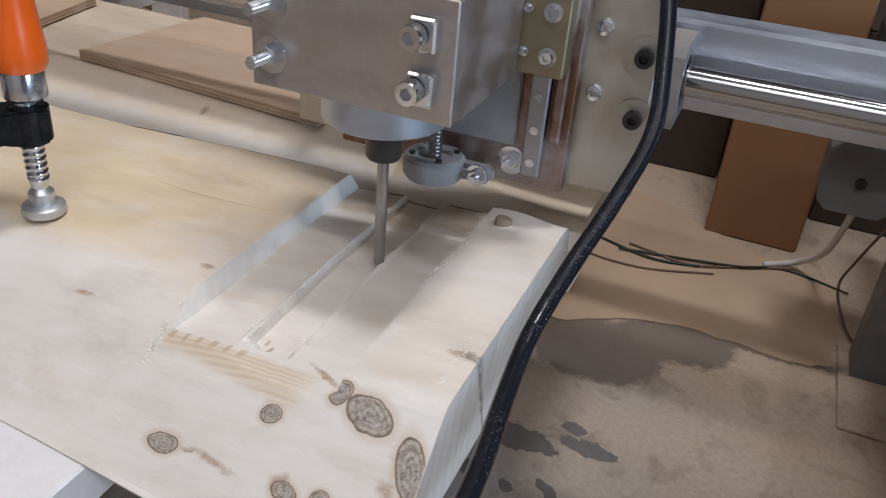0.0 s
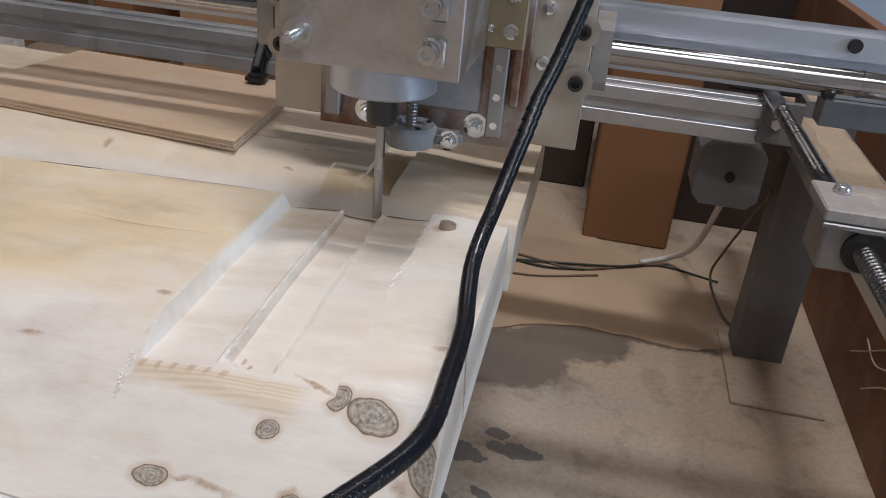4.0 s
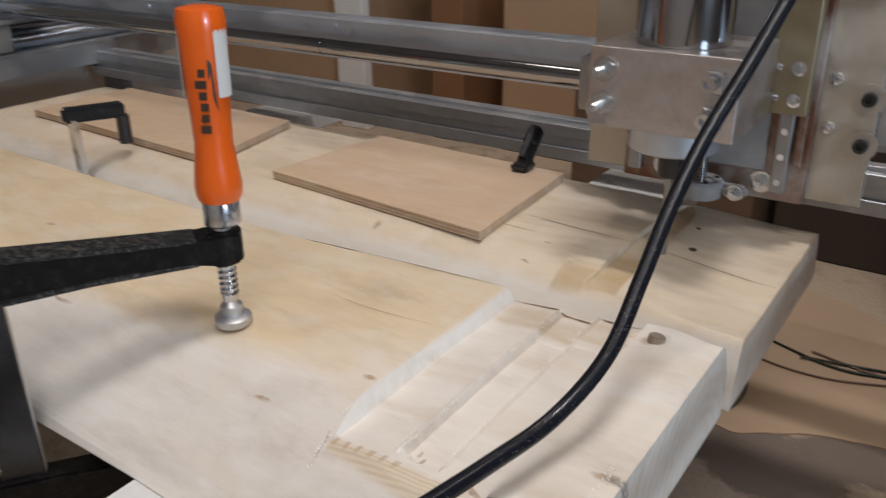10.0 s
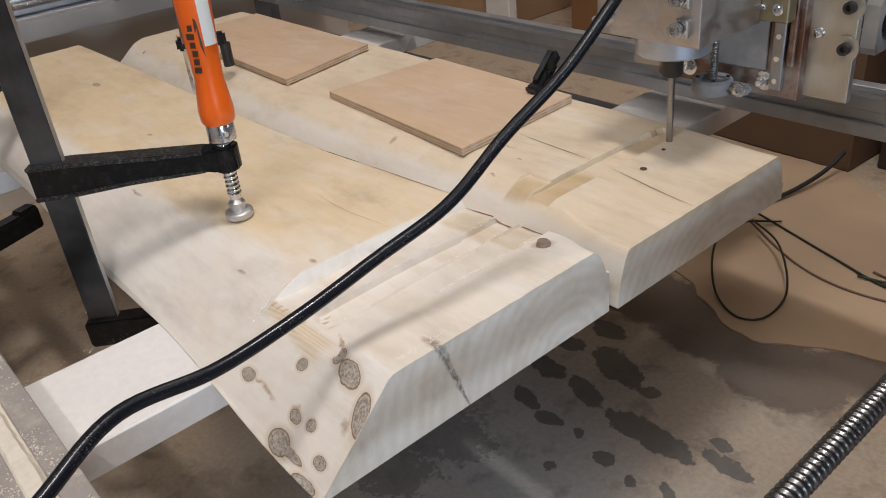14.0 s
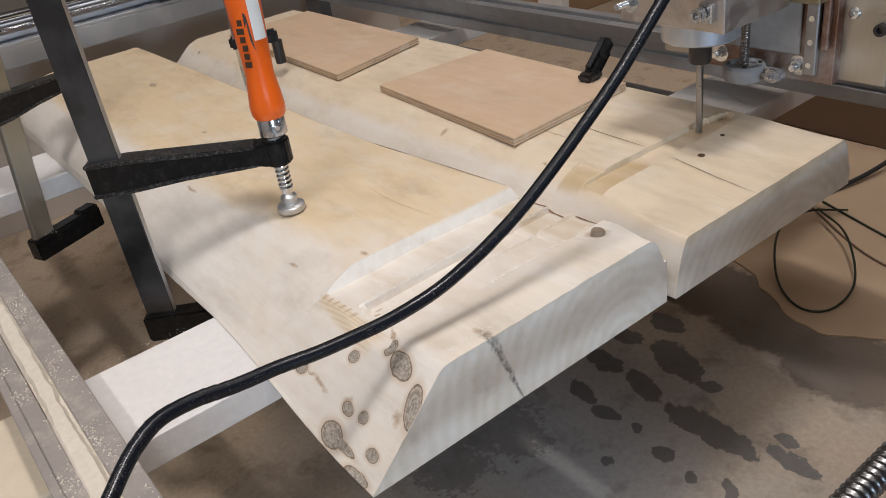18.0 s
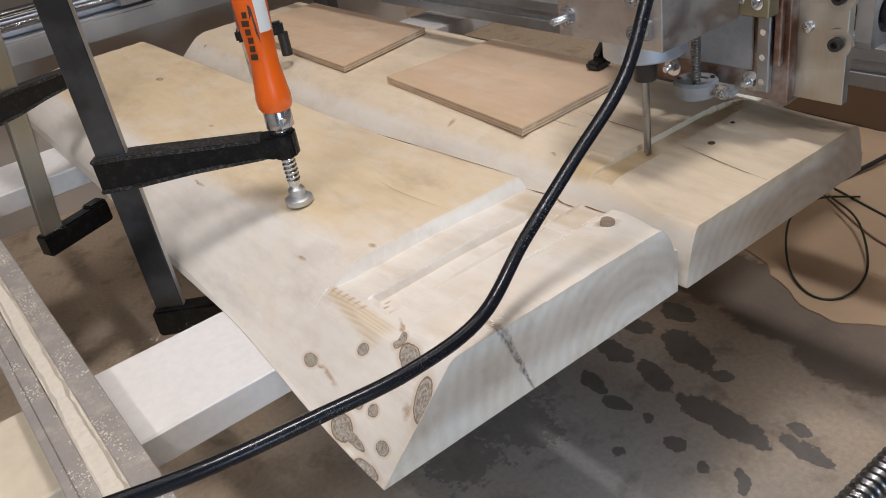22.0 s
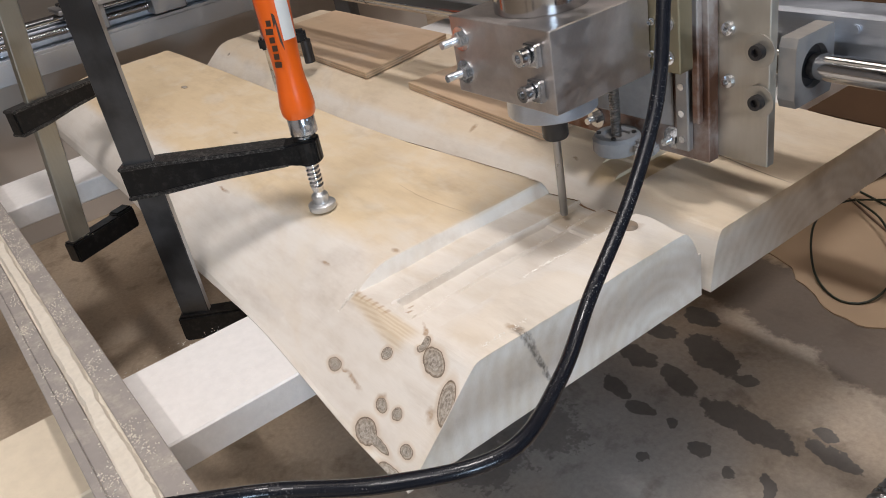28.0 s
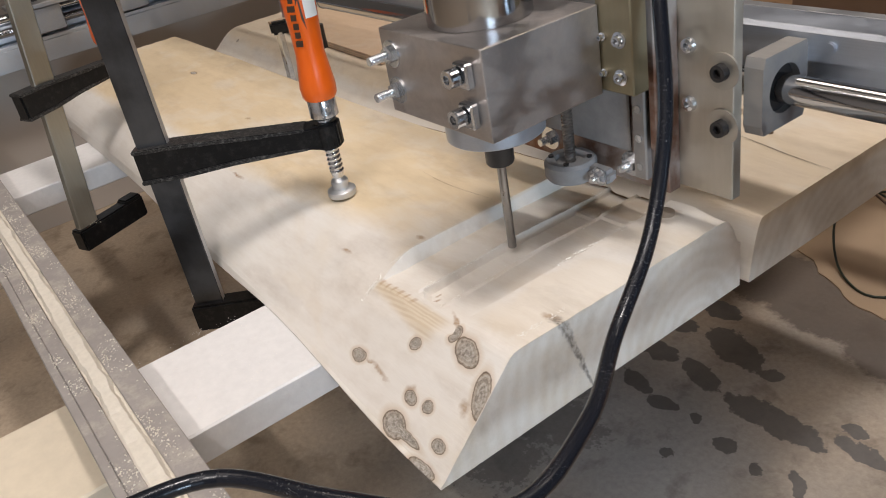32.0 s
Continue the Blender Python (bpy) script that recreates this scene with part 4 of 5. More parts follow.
# screw and side board on the right
th = thing("drive_screw", "long black steel drive screw", "screw")
bm = bmesh.new()
threaded(bm, (0.1255, -0.15, 0.337), 0.91, 0.0068, 0.0042, "y", 0.13, 14)
part("thread", bm, SCREW_STEEL, th, smooth=True)
part("plain_end", cyl(bmesh.new(), (0.1255, 0.76, 0.337), 0.0072, 0.12, "y", 20), ZINC, th, "smooth end of the screw", True)
part("bearing_housing", box(bmesh.new(), 0.088, 0.163, 0.868, 0.93, 0.3265, 0.385, 0.003), DARK, th, "black bearing housing")
th = thing("brown_board", "red-brown wooden panel standing beside the machine", "panel")
part("board", box(bmesh.new(), 0.285, 0.303, 0.35, 1.7, 0, 0.372, 0.001), BOARD_RED, th)
th = rail("side_rail", 0.165, 0.212, -0.3, 1.10, 0.268, 0.305, ALU_RAIL, "dusty slotted side rail of the machine frame", "y")
bm = bmesh.new()
prev = None
for i in range(81):
    y = 0.55 + 0.55 * i / 80
    row = [bm.verts.new((0.166, y, 0.3045)), bm.verts.new((0.172 + 0.004 * noise.noise((y * 30, 0, 0)), y, 0.3085 + 0.003 * noise.noise((y * 25, 3, 0)))), bm.verts.new((0.205 + 0.003 * noise.noise((y * 30, 8, 0)), y, 0.3080 + 0.002 * noise.noise((y * 35, 9, 0)))), bm.verts.new((0.211, y, 0.3045))]
    if prev:
        for k in range(3):
            bm.faces.new((prev[k], row[k], row[k + 1], prev[k + 1]))
    prev = row
tagged(part("sawdust", bm, plain("dirty_sawdust", (0.40, 0.31, 0.22), 0.95, 0.2, 160, 0.8)), "tan sawdust lying on the side rail", "sawdust", kind="stuff")
th = thing("corner_bracket", "dark steel corner bracket with a bolt at the rear rail", "bracket")
part("bracket_plate", box(bmesh.new(), 0.119, 0.158, 0.812, 0.8195, 0.290, 0.334, 0.001), POST, th)
part("bracket_flange", box(bmesh.new(), 0.1272, 0.158, 0.8197, 0.845, 0.290, 0.294, 0.001), POST, th)
part("bracket_bolt", hex_nut(bmesh.new(), (0.134, 0.806, 0.312), 0.006, 0.006), ZINC, th)

# stepper motor under the rear rail
th = thing("stepper_motor", "grey square stepper motor with a centre boss", "motor")
bm = bmesh.new()
c = 0.010
s = 0.0355
mx, mz = 0.1125, 0.232
pts = [(-s + c, -s), (s - c, -s), (s, -s + c), (s, s - c), (s - c, s), (-s + c, s), (-s, s - c), (-s, -s + c)]
lo = [bm.verts.new((mx + u, 0.862, mz + v)) for u, v in pts]
hi = [bm.verts.new((mx + u, 0.93, mz + v)) for u, v in pts]
bm.faces.new(lo)
bm.faces.new(hi[::-1])
for i in range(8):
    bm.faces.new((lo[i], hi[i], hi[(i + 1) % 8], lo[(i + 1) % 8]))
bmesh.ops.recalc_face_normals(bm, faces=bm.faces)
part("motor_body", bm, MOTOR, th)
part("boss", cyl(bmesh.new(), (mx, 0.858, mz), 0.0055, 0.006, "y", 16), DARK, th)


# ---- bar clamps ----
def handle_print(r):
    """The maker's dark mark and lettering on the handle, as plain bars."""
    strokes = [[(0.098, 0.20), (0.098, 0.24), (0.056, 0.42), (0.064, 0.26)], [(0.080, 0.30), (0.098, 0.20), (0.094, 0.16), (0.074, 0.10)]]
    for k, (low, high) in enumerate(((-0.44, 0.05), (-0.36, 0.02), (-0.34, 0.04), (-0.38, 0.00), (-0.50, 0.03), (-0.33, 0.01))):
        h = 0.044 + 0.0064 * k
        strokes += [[(h, low), (h + 0.0046, low + 0.03), (h + 0.0046, high), (h, high - 0.04)]]
    for quad in strokes:
        bm = bmesh.new()
        bm.faces.new([bm.verts.new(((r + 0.0007) * math.cos(q), (r + 0.0007) * math.sin(q), h)) for h, q in quad])
        yield bm


def bar_clamp(pad, column, top, bar_top, bar_bottom, label, lean=(0, 0), steel=STEEL_BAR, look_of_bar="dark grey steel bar"):
    """A bar clamp: steel bar, sliding black arm with its spindle and orange handle, fixed black jaw below."""
    th = thing("bar_clamp", label, "clamp", "bar clamps")
    pad, col = Vector(pad), Vector(column)
    d = (pad.to_2d() - col.to_2d())
    ang = math.atan2(d.y, d.x)
    L = d.length
    base = Matrix.Translation((col.x, col.y, 0)) @ Matrix.Rotation(ang, 4, "Z")
    leaning = base @ Matrix.Translation((0, 0, bar_bottom)) @ Matrix.Rotation(radians(lean[0]), 4, "Y") @ Matrix.Translation((0, 0, -bar_bottom))
    # bar
    bm = bmesh.new()
    box(bm, -0.0125, 0.0125, -0.0040, 0.0040, bar_bottom, bar_top, 0.0008)
    bmesh.ops.transform(bm, matrix=leaning, verts=bm.verts)
    bar = part("bar", bm, steel, th, look_of_bar)
    verts, faces = [], []
    n = int((bar_top - bar_bottom) / 0.0011)
    for i in range(n):
        z = bar_bottom + i * 0.0011
        b = len(verts)
        verts += [leaning @ Vector((q, w, z + h)) for q, w, h in ((0.0126, -0.0036, 0), (0.0126, 0.0036, 0), (0.0126, 0.0036, 0.0011), (0.0126, -0.0036, 0.0011), (0.0128, -0.0036, 0.00055), (0.0128, 0.0036, 0.00055))]
        faces += [(b, b + 1, b + 5, b + 4), (b + 4, b + 5, b + 2, b + 3)]
    me = bpy.data.meshes.new("serrated_edge")
    me.from_pydata(verts, [], faces)
    me.materials.append(PAD_ZINC)
    new("serrated_edge", me).parent = bar
    # arm
    bm = bmesh.new()
    za = top
    pr = [(-0.016, -0.015, 0.014), (0.018, -0.014, 0.014), (L * 0.45, -0.010, 0.012), (L - 0.016, -0.0075, 0.0095), (L - 0.008, -0.0095, 0.0105), (L + 0.010, -0.0095, 0.0105)]
    rows_ = []
    for u, b, t in pr:
        wd = 0.0085 if u < L - 0.016 else 0.0105
        rows_.append([bm.verts.new((u, -wd, za + b)), bm.verts.new((u, wd, za + b)), bm.verts.new((u, wd, za + t)), bm.verts.new((u, -wd, za + t))])
    for p, q in zip(rows_, rows_[1:]):
        for k in range(4):
            bm.faces.new((p[k], p[(k + 1) % 4], q[(k + 1) % 4], q[k]))
    bm.faces.new(rows_[0][::-1])
    bm.faces.new(rows_[-1])
    bmesh.ops.bevel(bm, geom=bm.edges[:], offset=0.0018, segments=2, affect="EDGES")
    ribs = []
    for side in (0, 1):
        rib = bmesh.new()
        loops = []
        for u, b, t in pr[:4]:
            h = (b - 0.0006, b + 0.0030) if side == 0 else (t - 0.0030, t + 0.0006)
            u = max(u, -0.0165)
            loops.append([rib.verts.new((u, -0.0102, za + h[0])), rib.verts.new((u, 0.0102, za + h[0])), rib.verts.new((u, 0.0102, za + h[1])), rib.verts.new((u, -0.0102, za + h[1]))])
        for p, q in zip(loops, loops[1:]):
            for k in range(4):
                rib.faces.new((p[k], p[(k + 1) % 4], q[(k + 1) % 4], q[k]))
        rib.faces.new(loops[0][::-1])
        rib.faces.new(loops[-1])
        bmesh.ops.recalc_face_normals(rib, faces=rib.faces)
        bmesh.ops.bevel(rib, geom=rib.edges[:], offset=0.0008, segments=2, affect="EDGES")
        bmesh.ops.transform(rib, matrix=base, verts=rib.verts)
        ribs.append(rib)
    cyl(bm, (L, 0, za - 0.0105), 0.0118, 0.022, "z", 20, None, 0.002)
    bmesh.ops.transform(bm, matrix=base, verts=bm.verts)
    arm = part("sliding_arm", bm, BLACK_CAST, th, "black cast sliding arm")
    for rib in ribs:
        part("rib", rib, DUSTY_CAST, arm, "raised rib caught with sawdust")
    # spindle and pad
    q = Vector((pad.x, pad.y, pad.z))
    bm = bmesh.new()
    threaded(bm, (q.x, q.y, q.z + 0.022), 0.052, 0.0062, 0.0040, "z", 0.16, 16)
    cyl(bm, (q.x, q.y, q.z + 0.014), 0.0040, 0.0085, "z", 16, 0.0058)
    spindle = part("spindle", bm, ZINC, th, "zinc-plated threaded spindle", True)
    bm = bmesh.new()
    lathe(bm, [(0.0114, 0.0), (0.0119, 0.0008), (0.0119, 0.0050), (0.0106, 0.0060), (0.0070, 0.0064), (0.0066, 0.0085), (0.0074, 0.0110), (0.0070, 0.0135), (0.0045, 0.0160), (0.0042, 0.0200)], q)
    part("swivel_pad", bm, PAD_ZINC, th, "round zinc swivel pad", True)
    bm = bmesh.new()
    lathe(bm, [(0.0098, 0.0), (0.0115, 0.0015), (0.0112, 0.015), (0.0105, 0.0165)], (q.x, q.y, q.z + 0.069))
    cyl(bm, (q.x + 0.0108, q.y - 0.002, q.z + 0.078), 0.002, 0.003, "x", 8)
    part("ferrule", bm, ZINC, th, "steel ferrule", True).matrix_basis = Matrix.Translation(q) @ Matrix.Rotation(ang, 4, "Z") @ Matrix.Rotation(radians(lean[1]), 4, "Y") @ Matrix.Rotation(-ang, 4, "Z") @ Matrix.Translation(-q)
    bm = bmesh.new()
    lathe(bm, [(0.0122, 0.0), (0.0138, 0.003), (0.0142, 0.010), (0.0128, 0.022), (0.0112, 0.036), (0.0116, 0.052), (0.0128, 0.075), (0.0138, 0.098), (0.0142, 0.106), (0.0128, 0.112), (0.006, 0.1135)], (q.x, q.y, q.z + 0.0850))
    turn = Matrix.Translation(q) @ Matrix.Rotation(ang, 4, "Z") @ Matrix.Rotation(radians(lean[1]), 4, "Y") @ Matrix.Rotation(-ang, 4, "Z") @ Matrix.Translation(-q)
    handle = part("handle", bm, ORANGE, th, "glossy orange wooden handle", True)
    handle.matrix_basis = turn
    # fixed jaw
    bm = bmesh.new()
    box(bm, -0.016, L * 0.66, -0.0095, 0.0095, bar_bottom - 0.014, bar_bottom + 0.012, 0.002, 2)
    box(bm, L * 0.45, L * 0.655, -0.0088, 0.0088, bar_bottom + 0.008, bar_bottom + 0.0155, 0.002, 2)
    bmesh.ops.transform(bm, matrix=base, verts=bm.verts)
    part("fixed_jaw", bm, BLACK_CAST, th, "black cast fixed jaw dusted with sawdust")
    return th, handle, q


_, handle_a, qa = bar_clamp((-0.362, 0.299, 0.3205), (-0.443, 0.185, 0), 0.375, 0.62, 0.226, "bar clamp with an orange handle pressing on the pine blank", (0.0, 1.0))
bar_clamp((-0.797, 0.258, 0.3210), (-0.748, 0.150, 0), 0.378, 0.60, 0.215, "bar clamp with a black arm on the pine blank", (6.5, -2.0), metal("pale_bar_steel", (0.40, 0.38, 0.32), 0.40, (25, 25, 1), (0.30, 0.28, 0.23), 20, 0.5), "pale worn steel bar")
for bm in handle_print(0.0125):
    bmesh.ops.transform(bm, matrix=Matrix.Translation((qa.x, qa.y, qa.z + 0.085)) @ Matrix.Rotation(radians(-42), 4, "Z"), verts=bm.verts)
    part("print_bar", bm, PRINT, handle_a)
for a0, a1 in ((-0.25, 0.55), (-2.6, -1.9)):
    bm = bmesh.new()
    a = [[bm.verts.new((qa.x + 0.0139 * math.cos(a0 + (a1 - a0) * i / 8), qa.y + 0.0139 * math.sin(a0 + (a1 - a0) * i / 8), qa.z + 0.085 + h)) for i in range(9)] for h in (0.064, 0.102)]
    for i in range(8):
        bm.faces.new((a[0][i], a[0][i + 1], a[1][i + 1], a[1][i]))
    part("sticker", bm, WHITE_LABEL, handle_a, "white paper sticker")


def small_clamp(x, y, z, turn, tilt, label):
    """A small one-hand bar clamp: black body and trigger on a thin steel bar, with a rubber foot on the board."""
    th = thing("small_clamp", label, "clamp", "small clamps", at=(x, y, z))
    th.rotation_euler = (0, 0, radians(turn))
    part("foot", box(bmesh.new(), -0.012, 0.012, -0.009, 0.009, 0.0, 0.009, 0.003, 2), BLACK_NUT, th, "black rubber foot")
    m = Matrix.Translation((0, 0, 0.006)) @ Matrix.Rotation(radians(tilt), 4, "Y")
    for nm, bx, material in (("jaw", (-0.005, 0.005, -0.0065, 0.0065, 0.0, 0.020, 0.002), BLACK_CAST), ("body", (-0.007, 0.007, -0.0075, 0.0075, 0.020, 0.044, 0.004), BLACK_CAST), ("trigger", (0.008, 0.012, -0.004, 0.004, 0.010, 0.034, 0.0015), BLACK_CAST), ("bar", (-0.0105, -0.0072, -0.003, 0.003, 0.002, 0.040, 0.0008), STEEL_BAR)):
        bm = box(bmesh.new(), *bx)
        bmesh.ops.transform(bm, matrix=m, verts=bm.verts)
        part(nm, bm, material, th)
    return th


small_clamp(-0.352, 0.658, 0.3254, 97, 52, "small black bar clamp at the edge of the plywood")
th = thing("small_clamp", "small black clamp with a steel bar holding the plywood", "clamp", "small clamps")
part("bar", box(bmesh.new(), -0.778, -0.768, 0.452, 0.460, 0.27, 0.362, 0.001), ZINC, th, "worn steel bar")
bm = box(bmesh.new(), -0.010, 0.052, -0.007, 0.007, -0.008, 0.008, 0.003, 2)
bmesh.ops.transform(bm, matrix=Matrix.Translation((-0.773, 0.456, 0.366)) @ Matrix.Rotation(radians(64), 4, "Z"), verts=bm.verts)
part("arm", bm, BLACK_CAST, th, "black clamp arm")
part("foot", cyl(bmesh.new(), (-0.752, 0.500, 0.3292), 0.007, 0.030, "z", 14), BLACK_NUT, th)


# ---- gantry ----
gantry = thing("gantry", "aluminium gantry beam with a polished guide shaft", "gantry")
bm = bmesh.new()
prof = [(0.0, 0.400), (0.0, 0.4075), (0.012, 0.4075), (0.012, 0.4250), (0.0, 0.4265), (0.0, 0.4430), (0.006, 0.4445), (0.030, 0.4445), (0.034, 0.4400), (0.034, 0.400)]
lo = [bm.verts.new((-1.42, 0.134 + u, v)) for u, v in prof]
hi = [bm.verts.new((0.38, 0.134 + u, v)) for u, v in prof]
for i in range(len(prof)):
    j = (i + 1) % len(prof)
    bm.faces.new((lo[i], lo[j], hi[j], hi[i]))
bm.faces.new(lo[::-1])
bm.faces.new(hi)
bmesh.ops.recalc_face_normals(bm, faces=bm.faces)
part("beam", bm, ALU, gantry, "long aluminium profile")
bm = bmesh.new()
cyl(bm, (-1.42, 0.113, 0.4165), 0.0088, 1.80, "x", 32)
part("guide_shaft", bm, CHROME, gantry, "polished steel shaft", True)
for bx, bz in ((-0.045, 0.436), (-0.045, 0.4035), (-0.62, 0.436), (-0.28, 0.436), (-0.95, 0.436)):
    part("rivet", cyl(bmesh.new(), (bx, 0.1322, bz), 0.0036, 0.003, "y", 14, None, 0.0006), ALU, gantry)
for bx, bz in ((0.118, 0.437), (0.110, 0.4035)):
    part("socket_bolt", cyl(bmesh.new(), (bx, 0.130, bz), 0.0048, 0.006, "y", 16, None, 0.0008), BLACK_NUT, gantry)
for bx in (0.122, -0.62):
    part("shaft_clip", lathe(bmesh.new(), [(0.0089, 0), (0.0094, 0), (0.0094, 0.0015), (0.0089, 0.0015)], (bx, 0.113, 0.4165), "x", 28), CHROME, gantry)
part("shaft_support", box(bmesh.new(), 0.108, 0.38, 0.130, 0.150, 0.380, 0.3995, 0.001), POST, gantry)
nb = part("nut_block", box(bmesh.new(), 0.101, 0.159, 0.0176, 0.058, 0.321, 0.3538, 0.0012), ALU_DUSTY, gantry, "milled aluminium nut block round the screw")
part("cover_plate", box(bmesh.new(), 0.097, 0.1605, 0.0135, 0.064, 0.354, 0.3625, 0.0012), RAIL_DUSTY, nb, "dusty grey cover plate")
part("cover_lip", box(bmesh.new(), 0.097, 0.1605, 0.0120, 0.0174, 0.3500, 0.3538, 0.0008), ALU_DUSTY, nb)
part("nut_ring", lathe(bmesh.new(), [(0.0085, 0), (0.0135, 0), (0.0135, 0.003), (0.0085, 0.003)], (0.1265, 0.0150, 0.337), "y"), BLACK_NUT, nb, "dark ring round the screw")
for bx in (0.112, 0.147):
    part("cap_bolt", lathe(bmesh.new(), [(0.0055, 0), (0.0058, 0.002), (0.0046, 0.0046), (0.0024, 0.0056)], (bx, 0.046, 0.3625)), ZINC, nb, "", True)
truck = part("side_truck", box(bmesh.new(), 0.180, 0.235, 0.030, 0.170, 0.330, 0.3745, 0.002), POST, gantry, "dusty grey truck block")
for tx, ty in ((0.192, 0.060), (0.192, 0.13), (0.222, 0.060), (0.222, 0.13)):
    part("truck_bolt", cyl(bmesh.new(), (tx, ty, 0.3745), 0.0052, 0.005, "z", 16, None, 0.0008), BLACK_NUT, truck)
part("truck_roller", lathe(bmesh.new(), [(0.004, 0), (0.011, 0), (0.0118, 0.001), (0.0118, 0.010), (0.004, 0.010)], (0.196, 0.0195, 0.350), "y", 24), BLACK_NUT, truck, "black roller")
part("truck_wedge", slab(bmesh.new(), [(0.205, -0.02), (0.240, -0.02), (0.240, 0.03), (0.190, 0.03)], 0.345, 0.368), ALU_BLOCK, truck)
truck = part("side_truck", box(bmesh.new(), -1.340, -1.262, -0.105, 0.19, 0.392, 0.3995, 0.001), ALU_DUSTY, gantry, "grey truck plate on the side shaft")
for ty, tz in ((-0.090, 0.352), (0.050, 0.350)):
    part("nut_block", box(bmesh.new(), -1.312, -1.268, ty, ty + 0.060, tz, 0.3918, 0.0015), ALU_DUSTY, truck)
for ty in (-0.088, -0.060, 0.056, 0.084):
    for tx in (-1.325, -1.300):
        part("truck_bolt", cyl(bmesh.new(), (tx, ty, 0.3995), 0.0055, 0.005, "z", 14, None, 0.0008), BLACK_NUT, truck)
part("end_plate", box(bmesh.new(), -1.300, -1.288, 0.06, 0.19, 0.3925, 0.470, 0.002), ALU_DUSTY, gantry)

def bored_block(x0, x1, yc, zc, hy, hz, r, n=32):
    """A block with cut corners and a round bore along x."""
    b = bmesh.new()
    rings = []
    for x in (x0, x1):
        inner, outer = [], []
        for k in range(n):
            a = 2 * math.pi * (k + 0.5) / n
            c, d = math.cos(a), math.sin(a)
            q = min(hy / max(abs(c), 1e-6), hz / max(abs(d), 1e-6), (hy + hz - 0.002) / (abs(c) + abs(d)))
            inner.append(b.verts.new((x, yc + r * c, zc + r * d)))
            outer.append(b.verts.new((x, yc + q * c, zc + q * d)))
        rings.append((inner, outer))
    (i0, o0), (i1, o1) = rings
    for k in range(n):
        j = (k + 1) % n
        for f in ((i0[k], i0[j], o0[j], o0[k]), (o1[k], o1[j], i1[j], i1[k]), (o0[k], o0[j], o1[j], o1[k]), (i1[k], i1[j], i0[j], i0[k])):
            b.faces.new(f)
    bmesh.ops.recalc_face_normals(b, faces=b.faces)
    return b


# carriage with the Z plates
carriage = thing("tool_carriage", "pale aluminium carriage plate with bearings and a rusty Z plate", "carriage")
plate = part("carriage_plate", box(bmesh.new(), -0.104, 0.119, 0.083, 0.091, 0.351, 0.78, 0.0006), ALU_PLATE, carriage, "pale aluminium back plate")
for bx in (0.1122, -0.098):
    for bz in (0.4335, 0.399):
        w = part("washer", lathe(bmesh.new(), [(0.0040, 0), (0.0112, 0), (0.0112, 0.0014), (0.0040, 0.0014)], (bx, 0.0814, bz), "y"), WASHER, plate, "wide zinc washer")
        bm = bmesh.new()
        lathe(bm, [(0.0027, 0.003), (0.0027, 0), (0.0050, 0), (0.0052, 0.0008), (0.0052, 0.0055)], (bx, 0.0765, bz), "y", 18)
        part("socket_bolt", bm, BLACK_NUT, plate, "black socket head bolt")
for bx in (0.088,):
    for bz in (0.4455, 0.409):
        part("cap_screw", lathe(bmesh.new(), [(0.002, 0.002), (0.002, 0), (0.0042, 0.0005), (0.0050, 0.003), (0.0050, 0.0035)], (bx, 0.0796, bz), "y", 16), ZINC, plate)
for px in (0.1195, -0.119):
    bx = px if px > 0 else px - 0.002
    pb = part("bearing_block", bored_block(bx, bx + 0.0125, 0.113, 0.4165, 0.0215, 0.0235, 0.0148), ALU_DUSTY, carriage, "bored pillow block on the shaft")
    part("bearing_seal", lathe(bmesh.new(), [(0.0089, 0), (0.0147, 0), (0.0147, 0.006), (0.0089, 0.006)], (bx + 0.002, 0.113, 0.4165), "x", 28), BLACK_NUT, pb, "dark bearing opening")
rust = part("z_plate", box(bmesh.new(), -0.065, 0.0800, 0.0720, 0.0826, 0.349, 0.78, 0.0006), COPPER, carriage, "rusty brown steel Z plate streaked with dust")
part("z_rail", box(bmesh.new(), 0.056, 0.067, 0.0655, 0.0715, 0.357, 0.78, 0.001), ALU_DUSTY, rust, "narrow linear rail")
part("z_rail", box(bmesh.new(), -0.060, -0.049, 0.0655, 0.0715, 0.357, 0.78, 0.001), ALU_DUSTY, rust, "narrow linear rail")
for bz in (0.366, 0.386, 0.406):
    part("rail_screw", cyl(bmesh.new(), (0.0615, 0.0647, bz), 0.0026, 0.001, "y", 12), ZINC, rust)
part("slide_edge", box(bmesh.new(), 0.070, 0.076, 0.066, 0.0715, 0.380, 0.78, 0.001), COPPER, rust, "rusty strip beside the rail")
part("dust_sheet", box(bmesh.new(), -0.040, 0.050, 0.0690, 0.0715, 0.372, 0.78, 0.001), DUST_GREY, rust, "dust-covered inner plate")
# lower screw bearing
ring = part("screw_bearing", lathe(bmesh.new(), [(0.0075, 0.012), (0.0075, 0.0), (0.0165, 0.0), (0.0185, 0.003), (0.0185, 0.012), (0.0165, 0.0145), (0.011, 0.0145), (0.0095, 0.012)], (0.006, 0.056, 0.348), "z", 30), DUST_GREY, carriage, "grey dusty bearing ring of the Z screw", True)
part("ring_lug", box(bmesh.new(), 0.020, 0.042, 0.054, 0.066, 0.350, 0.360, 0.003, 2), DUST_GREY, ring)
part("ring_bracket", box(bmesh.new(), -0.006, 0.018, 0.064, 0.0685, 0.349, 0.364, 0.002), DUST_GREY, ring)
